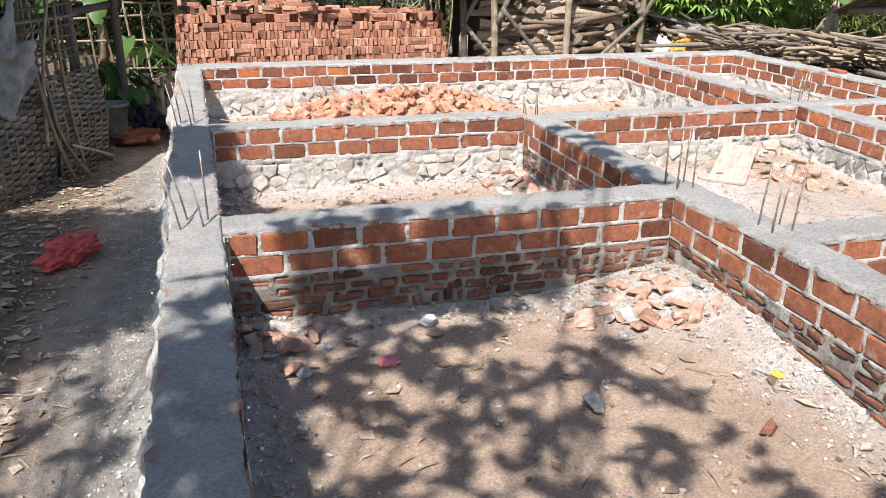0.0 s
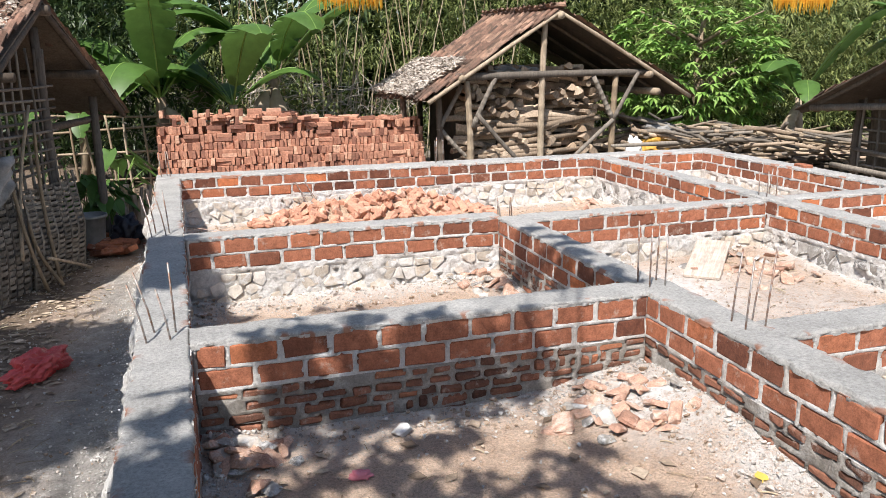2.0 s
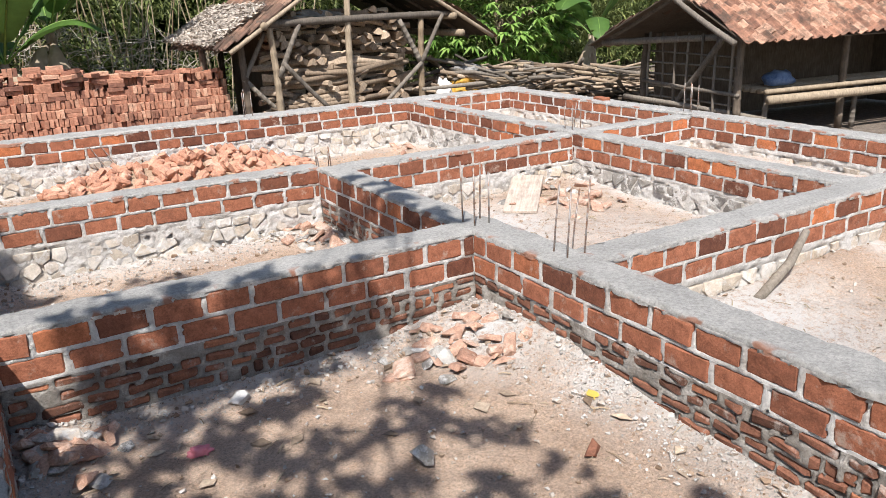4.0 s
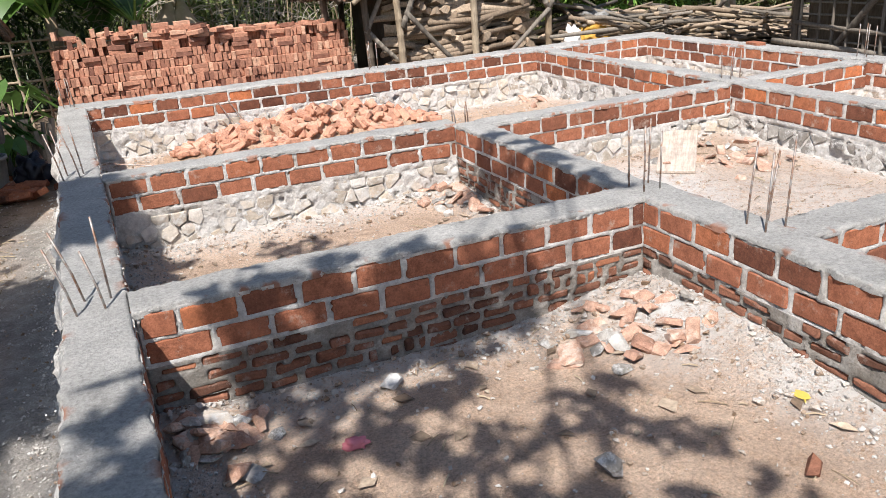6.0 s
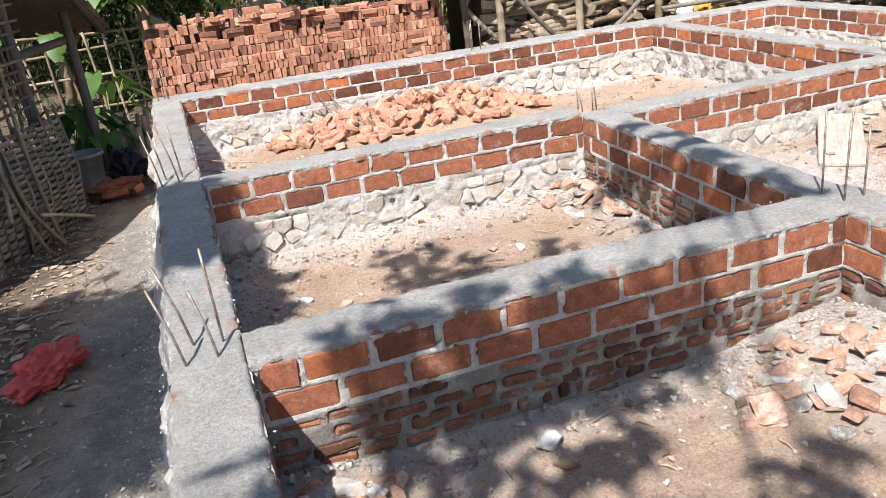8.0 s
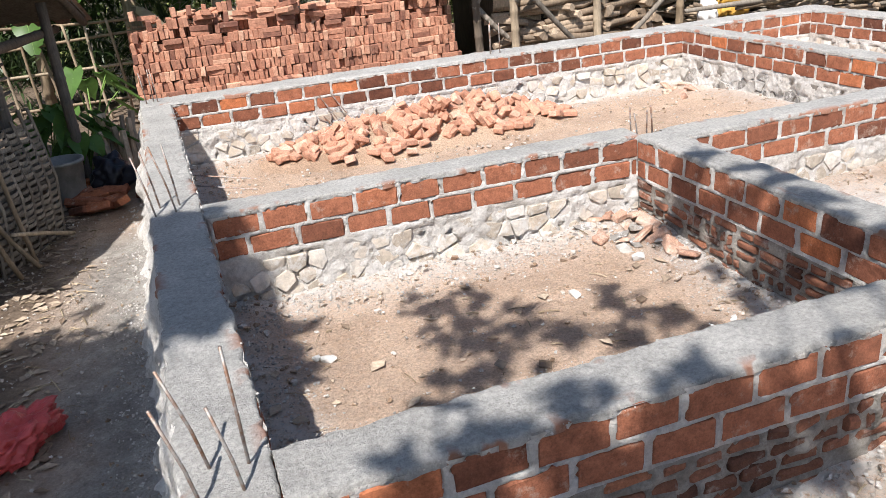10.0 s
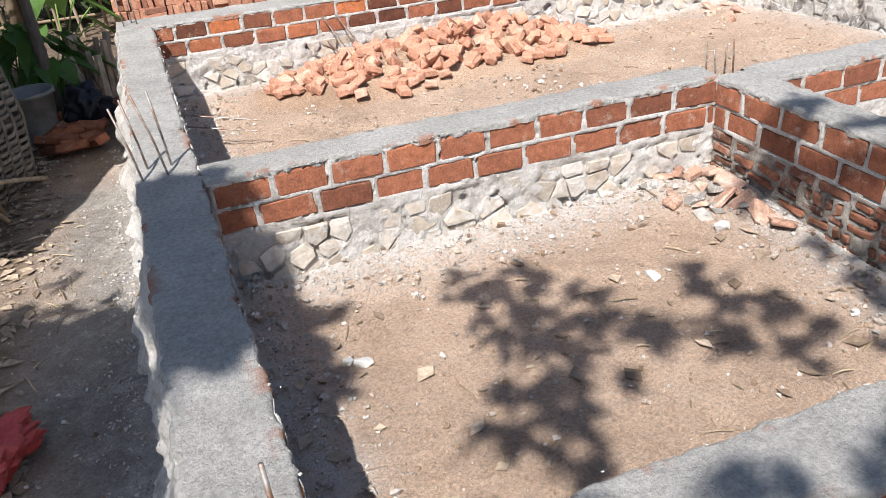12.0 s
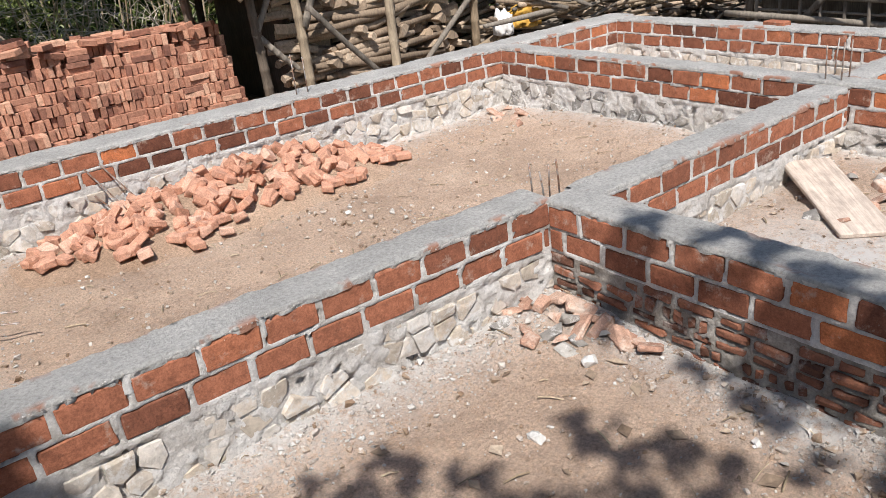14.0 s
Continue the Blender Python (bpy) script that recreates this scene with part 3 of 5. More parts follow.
wall("wall_middle_near", "red brick wall with crumbling lower brick courses", (2.40, 0.24), (2.36, -4.6), 0.23, "brick", 61, (0.1, 0.2), lift=0.006)
wall("wall_east", "red brick wall over rough stone footing", (4.93, 5.32), (4.93, -0.6), 0.2, "stone", 71, (0.2, 0.1), lift=0.005, grey=True, zfloor=0.05, slope=0.0082)
wall("wall_fourth_cross", "red brick wall above a slope of rubble", (2.56, -0.80), (6.6, -0.80), 0.23, "stone", 81, (0.22, 0.12), lift=0.002)
wall("wall_cross_east", "low red brick cross wall with concrete cap", (5.10, 2.12), (6.6, 2.12), 0.21, "stone", 91, (0.2, 0.1), lift=0.001, zfloor=0.1)
wall("wall_far_east", "outer red brick foundation wall with concrete cap", (6.56, 5.32), (6.56, -2.6), 0.24, "stone", 101, (0.2, 0.1), lift=0.004, zfloor=0.1, slope=0.0082)


def build_skirt():
    """The rough mortar and stone flank on the outer side of the left wall."""
    ys, ts = np.arange(-4.6, 5.7, 0.02), np.linspace(0, 1, 26)
    v, f = [], []
    for y in ys:
        x0 = (-0.016 * y if y > 0 else -0.006 * y) - 0.232
        up = 0.0082 * max(y, 0)
        for t in ts:
            on = min(1, 5 * t)
            w = 0.02 * min(1.0, 8 * t) + 0.06 * t + 0.34 * max(0, t - 0.6) ** 1.3
            w += on * (0.06 * fbm(y * 2.6, t * 2.0, 4.0) + 0.03 * fbm(y * 9, t * 6, 1.0) + 0.02 * abs(fbm(y * 24, t * 15, 7.0)))
            z = (TOP - 0.014 + up) * (1 - t) - 0.16 * t + on * 0.02 * fbm(y * 7, t * 6, 9)
            v.append((x0 - max(w, -0.002), y, z))
    m2 = len(ts)
    for i in range(len(ys) - 1):
        f += [(i * m2 + j, i * m2 + j + 1, (i + 1) * m2 + j + 1, (i + 1) * m2 + j) for j in range(m2 - 1)]
    thing("trim_footing_flank", "rough sloping mortar flank of the foundation wall", "footing", kind="structure", me=mesh_of("flank", v, f, M_LIME, True))


build_skirt()


# ---------------------------------------------------------------- brick stack and brick heap
def build_stack():
    st = thing("brick_stack", "large stack of new red bricks set on edge", "bricks", at=(0, 0, 0))
    meshes = [brick_mesh("brick", 80 + s, M_BRICK_STACK, (0.055, 0.2, 0.11), 0.004) for s in range(4)]
    flat = [brick_mesh("brick", 90 + s, M_BRICK_STACK, (0.21, 0.11, 0.055), 0.004) for s in range(3)]
    r = random.Random(5)
    x0, x1, y0, base = -0.45, 3.56, 8.0, -0.02
    rest, count = Soup(), 0

    def put(me, m):
        nonlocal count
        if count < 300:
            part("brick", me, st, m=m)
            count += 1
        else:
            rest.add([m @ q.co for q in me.vertices], [tuple(p.vertices) for p in me.polygons])

    heights = [9 if x < 1.1 else 10 if x < 1.6 else 9 for x in np.arange(x0, x1, 0.06)]
    for row in range(10, -1, -1):
        x = x0 + r.uniform(-0.02, 0.02) + 0.01 * row
        end = x1 - 0.012 * row - r.uniform(0, 0.03)
        ragged = 0.0 if row < 7 else 0.25 if row == 7 else 0.45 if row == 8 else 0.65
        setback = 0.02 * row + r.uniform(-0.015, 0.015) + (0.06 if row > 5 else 0)
        z = base + row * 0.113 - 0.02
        while x < end:
            right = x > 1.7
            gone = (row >= 9 and right) or (row == 10 and r.random() < 0.7)
            if r.random() < (0.05 if row < 7 else 0.16) and x + 0.22 < end:
                if not gone:
                    for q in range(2):
                        put(r.choice(flat), pose(x + 0.105, y0 + setback + r.uniform(-0.03, 0.02) + 0.06, z + 0.028 + 0.056 * q, 0, 0, r.uniform(-5, 5)))
                x += 0.222
                continue
            if not gone and r.random() > ragged * 0.55:
                put(r.choice(meshes), pose(x + 0.028, y0 + setback + r.uniform(-0.035, 0.035) + 0.1, z + 0.055 + r.uniform(-0.004, 0.004), r.uniform(-4, 4), r.uniform(-5, 5), r.uniform(-5, 5)))
            x += 0.0585
    # bricks lying loose on top and a low front step
    for i in range(46):
        x = r.uniform(x0 + 0.1, x1 - 0.2)
        z = base + (1.08 if x < 1.7 else 0.98) + r.uniform(-0.02, 0.06)
        put(r.choice(flat), pose(x, y0 + 0.35 + r.uniform(-0.2, 0.5), z, r.uniform(-12, 12), r.uniform(-12, 12), r.uniform(0, 180)))
    for i in range(40):
        row = i // 14
        put(r.choice(meshes), pose(x0 + 1.2 + (i % 14) * 0.06, y0 - 0.12, base + 0.05 + 0.113 * row, 0, r.uniform(-6, 6), r.uniform(-6, 6)))
    # the depth of the stack behind its front
    for row in range(9):
        for lay in range(1, 5):
            x = x0 + 0.05 + r.uniform(0, 0.03)
            while x < x1 - 0.1:
                if row >= 7 or lay == 4 or x > x1 - 0.3 or x < x0 + 0.3:
                    put(meshes[0], pose(x, y0 + 0.21 * lay + 0.25, base + 0.035 + row * 0.113, r.uniform(-2, 2), r.uniform(-2, 2), 0))
                x += 0.06
    v, f = [], []
    for z in (-0.1, 0.82):
        v += [(x0 + 0.1, y0 + 0.22, z), (x1 - 0.2, y0 + 0.22, z), (x1 - 0.2, y0 + 1.0, z), (x0 + 0.1, y0 + 1.0, z)]
    f = [(0, 1, 5, 4), (1, 2, 6, 5), (2, 3, 7, 6), (3, 0, 4, 7), (4, 5, 6, 7)]
    rest.add(v, f)
    tagged(part("stacked_rest", rest.mesh("stacked_rest", M_BRICK_STACK_I), st), kind="stuff")


def build_heap():
    hp = thing("brick_heap", "tumbled heap of loose orange bricks on the soil", "bricks")
    r = random.Random(12)
    meshes = [brick_mesh("brick", 120 + s, M_BRICK_NEW, (0.13, 0.088, 0.05), 0.006) for s in range(4)] + [brick_mesh("brick", 130 + s, M_BRICK_NEW, (0.088, 0.085, 0.05), 0.009) for s in range(3)]

    def height(x, y):
        return 0.30 * math.exp(-(((x - 2.35) / 0.7) ** 2 + ((y - 4.95) / 0.34) ** 2)) + 0.18 * math.exp(-(((x - 1.3) / 0.62) ** 2 + ((y - 4.85) / 0.36) ** 2))

    spots = []
    while len(spots) < 295:
        x, y = r.uniform(0.6, 3.4), r.uniform(4.2, 5.22)
        h = height(x, y)
        edge = 0.055 + 0.02 * math.sin(x * 9)
        if h > edge or (h > 0.025 and r.random() < 0.12):
            spots.append((x, y, h))
    for x, y, h in sorted(spots, key=lambda s: s[2]):
        z = gz(x, y) + 0.018 + h * r.uniform(0.75, 1.0)
        t = 55 if h > 0.08 else 12
        part("brick", r.choice(meshes), hp, m=pose(x, y, z, r.uniform(-t, t), r.uniform(-t, t), r.uniform(0, 180)))
    v, f = [], []
    xs, ys = np.linspace(0.5, 3.5, 40), np.linspace(4.2, 5.29, 16)
    for x in xs:
        v += [(x, y, gz(x, y) - 0.025 + 0.95 * height(x, y)) for y in ys]
    for i in range(39):
        f += [(i * 16 + j, (i + 1) * 16 + j, (i + 1) * 16 + j + 1, i * 16 + j + 1) for j in range(15)]
    part("dust_bed", mesh_of("dust_bed", v, f, M_SOIL, True), hp, "brick crumbs and dust under the heap")
    # small groups of broken bricks elsewhere
    bits = [hull_mesh("brick_piece", (0.17, 0.12, 0.07), 700 + s, M_FRAG if s % 3 else M_STONE_GREY, 11) for s in range(5)] + [brick_mesh("brick_piece", 720 + s, M_FRAG, (0.10 + 0.02 * s, 0.095, 0.05), 0.013) for s in range(5)]
    for nm, lab, pts in (("brick_rubble", "broken bricks heaped in a room corner", [(2.28, 1.95, 0.3, 30)]), ("brick_rubble", "broken bricks and mortar lumps on the floor", [(2.0, -0.42, 0.36, 40)]),
                         ("brick_rubble", "flat stones and brick bits in a corner", [(0.2, -0.3, 0.2, 34)]), ("brick_rubble", "loose bricks beside a plank", [(4.35, 1.55, 0.45, 26)]),
                         ("brick_rubble", "bricks fallen below the far wall", [(4.55, 4.95, 0.25, 10)])):
        for x0, y0, s, n in pts:
            g = thing(nm, lab, "rubble")
            for i in range(n):
                x, y = x0 + r.gauss(0, s * 0.55), min(y0 + r.gauss(0, s * 0.55), y0 + s)
                x = min(max(x, 0.09 if x0 < 0.5 else x0 - 1), 2.3 if x0 < 2.4 else 4.8)
                if y0 < 0:
                    y = min(y, -0.09)
                o = part("brick_piece", r.choice(bits), g, m=pose(x, y, gz(x, y) + r.uniform(0.0, 0.03), r.uniform(-30, 30), r.uniform(-30, 30), r.uniform(0, 180)))
                o.scale = (r.uniform(0.5, 1.0), r.uniform(0.5, 1.0), r.uniform(0.4, 0.95))


build_stack()
build_heap()


# ---------------------------------------------------------------- tiled huts
def tile_mesh(name, mat, seed, w=0.21, l=0.27):
    """A curved clay roof tile with a raised roll, sloping along -y."""
    r = random.Random(seed)
    prof = [(-0.5, 0.0), (-0.32, -0.012), (-0.1, -0.014), (0.1, 0.0), (0.24, 0.03), (0.38, 0.036), (0.5, 0.012)]
    v, f = [], []
    for y, dz in ((-l / 2, 0.0), (l / 2, 0.0)):
        for th in (0, -0.012):
            v += [(x * w + r.uniform(-0.003, 0.003), y + r.uniform(-0.006, 0.006), z + dz + th) for x, z in prof]
    n = len(prof)
    for i in range(n - 1):
        f += [(i, i + 1, 2 * n + i + 1, 2 * n + i), (n + i, 3 * n + i, 3 * n + i + 1, n + i + 1), (i, n + i, n + i + 1, i + 1)]
    return mesh_of(name, v, f, mat)


def roof_slope(parent, eave_a, eave_b, ridge_a, mats, seed, row=0.215, col=0.19, slip=1.0):
    """Tiles over the slope between an eave and the ridge above it, plus a thin board under them."""
    ea, eb, ra = Vector(eave_a), Vector(eave_b), Vector(ridge_a)
    along, up = eb - ea, ra - ea
    L, H = along.length, up.length
    ax, uy = along / L, up / H
    nrm = ax.cross(uy)
    if nrm.z < 0:
        nrm = -nrm
    r = random.Random(seed)
    meshes = [tile_mesh("roof_tile", mats, seed + s, col * 1.1, row * 1.27) for s in range(4)]
    basis = Matrix((ax, uy, nrm)).transposed().to_4x4()
    rows, cols = int(H / row) + 1, int(L / col)
    for i in range(rows):
        for j in range(cols):
            p = ea + ax * ((j + 0.5) * col) + uy * (i * row + 0.06) + nrm * (0.035 + r.uniform(0, 0.012))
            sag = 0.03 * math.sin(i * 0.9 + j * 0.23 + seed)
            m = Matrix.Translation(p + Vector((0, 0, sag))) @ basis @ pose(r.uniform(-0.012, 0.012), r.uniform(-0.02, 0.02), 0, 5 + r.uniform(-2, 2) * slip, r.uniform(-3, 3) * slip, r.uniform(-4, 4) * slip)
            part("roof_tile", r.choice(meshes), parent, m=m)
    # battens under the tiles
    v, f = [], []
    for s in (0.0, -0.015):
        v += [ea + nrm * s, eb + nrm * s, eb + up + nrm * s, ra + nrm * s]
    f = [(0, 1, 2, 3), (7, 6, 5, 4), (0, 4, 5, 1), (1, 5, 6, 2), (2, 6, 7, 3), (3, 7, 4, 0)]
    part("roof_lining", mesh_of("roof_lining", v, f, M_POLE_DARK), parent, "dark bamboo roof lining")


def debris(soup, a, b, up, n, seed, size=0.09):
    a, b, up = Vector(a), Vector(b), Vector(up)
    r = random.Random(seed)
    nrm = (b - a).cross(up).normalized()
    if nrm.z < 0:
        nrm = -nrm
    for i in range(n):
        q, t = r.random(), r.random() ** 1.3
        p = a + (b - a) * q + up * t + nrm * (0.075 + r.uniform(0, 0.03))
        d = Vector((r.uniform(-1, 1), r.uniform(-1, 1), r.uniform(-0.35, 0.35))).normalized() * size * r.uniform(0.4, 1.2)
        s = d.cross(nrm).normalized() * size * r.uniform(0.06, 0.22)
        soup.add([p - d, p + s + nrm * 0.015, p + d, p - s], [(0, 1, 2, 3)])


def build_shed():
    sh = thing("wood_shed", "open bamboo shed with gabled clay tile roof", "shed")
    y0, y1, xr, zr = 7.15, 10.2, 5.33, 2.56
    xl, xe, ze = 3.30, 7.62, 1.30
    roof_slope(sh, (xl, y1, ze), (xl, y0, ze), (xr, y1, zr), M_TILE, 300)
    roof_slope(sh, (xe, y0, ze), (xe, y1, ze), (xr, y0, zr), M_TILE, 320)
    ridge = [brick_mesh("ridge_tile", 340, M_TILE, (0.2, 0.3, 0.07), 0.02)]
    for i in range(11):
        part("ridge_tile", ridge[0], sh, m=pose(xr, y0 + 0.15 + i * 0.28, zr + 0.06, U(-4, 4), 0, U(-5, 5)))
    for x, ztop in ((3.98, 1.66), (5.12, 2.4), (6.33, 1.66)):
        lean = 0.03 if x > 5 else -0.06
        pole_part("post", (x, 7.3, -0.05), (x + lean, 7.3, ztop), 0.054, M_BAMBOO, sh)
        pole_part("post", (x, 9.9, -0.05), (x, 9.9, ztop), 0.055, M_POLE_DARK, sh)
    pole_part("post", (3.62, 7.55, -0.05), (3.55, 7.5, 1.45), 0.055, M_POLE_DARK, sh)
    pole_part("post", (3.3, 8.6, -0.05), (3.3, 8.6, 1.4), 0.06, M_POLE_DARK, sh)
    pole_part("beam", (3.75, 7.25, 1.62), (6.95, 7.25, 1.66), 0.055, M_BAMBOO_GREY, sh)
    pole_part("beam", (3.7, 9.9, 1.62), (6.9, 9.9, 1.62), 0.06, M_POLE_DARK, sh)
    for x, z in ((3.80, 1.60), (6.86, 1.62), (xr, 2.48), (7.0, 1.36)):
        pole_part("purlin", (x, y0 - 0.03, z), (x, y1, z), 0.055, M_BAMBOO, sh)
    for a, b in (((xl, y0 + 0.02, ze - 0.03), (xr, y0 + 0.02, zr - 0.03)), ((xe, y0 + 0.02, ze - 0.03), (xr, y0 + 0.02, zr - 0.03))):
        pole_part("rafter", a, b, 0.033, M_BAMBOO, sh)
    for y in (7.9, 8.7, 9.5):
        pole_part("rafter", (xl, y, ze - 0.05), (xr, y, zr - 0.05), 0.03, M_POLE_DARK, sh)
        pole_part("rafter", (xe, y, ze - 0.05), (xr, y, zr - 0.05), 0.03, M_POLE_DARK, sh)
    for a, b, rr in (((4.05, 7.22, 1.1), (5.0, 7.2, 0.1), 0.035), ((6.3, 7.22, 0.95), (5.2, 7.2, 0.05), 0.035), ((4.0, 7.25, 0.9), (4.35, 7.25, 1.6), 0.042), ((6.3, 7.25, 0.95), (5.95, 7.25, 1.6), 0.042), ((6.3, 7.22, 0.95), (6.7, 7.22, 1.65), 0.036), ((3.55, 7.5, 0.85), (3.9, 7.45, 1.5), 0.035), ((3.6, 7.5, 0.85), (4.1, 7.45, 0.35), 0.035)):
        pole_part("brace", a, b, rr, M_BAMBOO_GREY, sh)
    s = Soup()
    debris(s, (xl - 0.1, y1, ze), (xl - 0.1, y0 + 0.4, ze), (0.85, 0, 0.53), 4200, 8, 0.07)
    tagged(part("roof_litter", s.mesh("roof_litter", M_THATCH), sh, "pale dry leaves lying on the tiles"), kind="stuff")


def build_firewood():
    pl = thing("firewood_pile", "stacked split firewood filling the bamboo shed", "firewood")
    r = random.Random(33)
    kinds = []
    for s in range(8):
        rr = random.Random(200 + s)
        L = rr.uniform(0.35, 0.8)
        if s % 2:
            ring = [(math.cos(a) * rr.uniform(0.035, 0.06), math.sin(a) * rr.uniform(0.03, 0.05)) for a in np.linspace(0, 2 * math.pi, 8)[:-1]]
        else:
            w = rr.uniform(0.06, 0.1)
            ring = [(-w, -0.03), (0.0, -0.045), (w, -0.02), (w * 0.6, 0.04), (-w * 0.3, 0.06)]
        n = len(ring)
        v = []
        bx, bz = rr.uniform(-0.05, 0.05), rr.uniform(-0.04, 0.04)
        for t in (-0.5, -0.15, 0.2, 0.5):
            v += [(x * rr.uniform(0.85, 1.15) + bx * math.cos(t * 3), t * L, z * rr.uniform(0.85, 1.15) + bz * math.cos(t * 3)) for x, z in ring]
        f = [(a * n + i, a * n + (i + 1) % n, (a + 1) * n + (i + 1) % n, (a + 1) * n + i) for a in range(3) for i in range(n)] + [tuple(range(n))[::-1], tuple(3 * n + i for i in range(n))]
        kinds.append(mesh_of("log", v, f, M_SPLIT if s % 3 == 0 else M_LOG))
    z = 0.03
    while z < 1.75:
        x = 4.02 + r.uniform(0, 0.1)
        lim = 6.28 if z < 1.5 else 6.1
        while x < lim:
            turn = r.choice((r.uniform(-20, 20), r.uniform(60, 120)))
            part("log", r.choice(kinds), pl, m=pose(x, 7.72 + r.uniform(-0.1, 0.08) + (0.1 if z > 1.2 else 0), z + r.uniform(-0.02, 0.02), r.uniform(-8, 8), r.uniform(-40, 40), turn))
            x += 0.12 if abs(turn) < 30 else 0.34
        z += 0.085
    for i in range(26):
        a = (r.uniform(3.9, 4.6), 7.55 + r.uniform(-0.1, 0.1), r.uniform(0.05, 1.1))
        v, f = tube([a, Vector(a) + Vector((0.8, 0, r.uniform(-0.1, 0.1))), Vector(a) + Vector((r.uniform(1.2, 1.9), r.uniform(-0.1, 0.1), r.uniform(-0.15, 0.15)))], [0.035, 0.05, 0.03], 7)
        part("log", mesh_of("log", v, f, M_LOG, True), pl)
    # plain dark box behind the logs, its colour standing for shade in the gaps
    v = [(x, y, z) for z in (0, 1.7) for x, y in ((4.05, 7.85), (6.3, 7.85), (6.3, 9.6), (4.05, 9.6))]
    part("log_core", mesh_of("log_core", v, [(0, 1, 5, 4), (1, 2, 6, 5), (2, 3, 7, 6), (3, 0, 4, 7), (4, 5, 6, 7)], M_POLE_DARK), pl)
    # branches and poles heaped beside the shed
    bp = thing("pole_pile", "sprawling pile of bamboo poles and dry branches", "wood pile")
    for i in range(230):
        t = r.random()
        x, y = 6.9 + 4.2 * t, 7.3 + r.uniform(-0.35, 1.3) - 0.6 * t
        h = (0.78 - 0.3 * t) * r.random() + 0.05
        ang = r.gauss(-0.3, 0.75)
        L = r.uniform(0.7, 2.2)
        d = Vector((math.cos(ang), math.sin(ang) * 0.8, r.uniform(-0.28, 0.18)))
        c = Vector((x, y, h))
        v, f = tube([c - d * L / 2, c + Vector((0, 0, r.uniform(-0.04, 0.06))), c + d * L / 2], [r.uniform(0.02, 0.04), r.uniform(0.02, 0.042), r.uniform(0.012, 0.028)], 6)
        part("pole", mesh_of("pole", v, f, r.choice((M_BAMBOO, M_BAMBOO_GREY, M_LOG)), True), bp)
    # dark sheet under the poles, its colour standing for the shade between them
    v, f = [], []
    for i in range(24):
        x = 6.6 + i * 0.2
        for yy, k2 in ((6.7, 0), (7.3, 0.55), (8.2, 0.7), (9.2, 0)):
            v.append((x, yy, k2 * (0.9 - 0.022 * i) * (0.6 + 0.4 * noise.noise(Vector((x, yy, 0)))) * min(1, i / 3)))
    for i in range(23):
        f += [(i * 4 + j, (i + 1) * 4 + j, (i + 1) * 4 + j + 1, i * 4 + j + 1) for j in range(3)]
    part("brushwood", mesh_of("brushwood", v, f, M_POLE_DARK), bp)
    thing("ochre_cloth", "crumpled ochre yellow cloth on the firewood", "cloth", at=(7.02, 7.2, 0.42), me=crumple("bundle", (0.55, 0.36, 0.26), 3, M_YELLOW, 4, 0.45))
    thing("white_sack", "white plastic sack beside the shed post", "sack", at=(6.62, 7.12, 0.38), me=crumple("sack", (0.24, 0.22, 0.3), 5, M_SACK, 4, 0.4))
    thing("grey_tarp", "crumpled grey tarpaulin on the pole pile", "tarp", at=(7.35, 7.6, 0.62), me=crumple("tarp", (0.55, 0.5, 0.22), 9, M_TARP, 4, 0.5))
    thing("grey_sheet", "grey sheet lying on top of the firewood", "sheet", at=(4.75, 7.7, 1.66), me=crumple("sheet", (0.8, 0.5, 0.13), 15, M_TARP, 4, 0.5))


build_shed()
build_firewood()


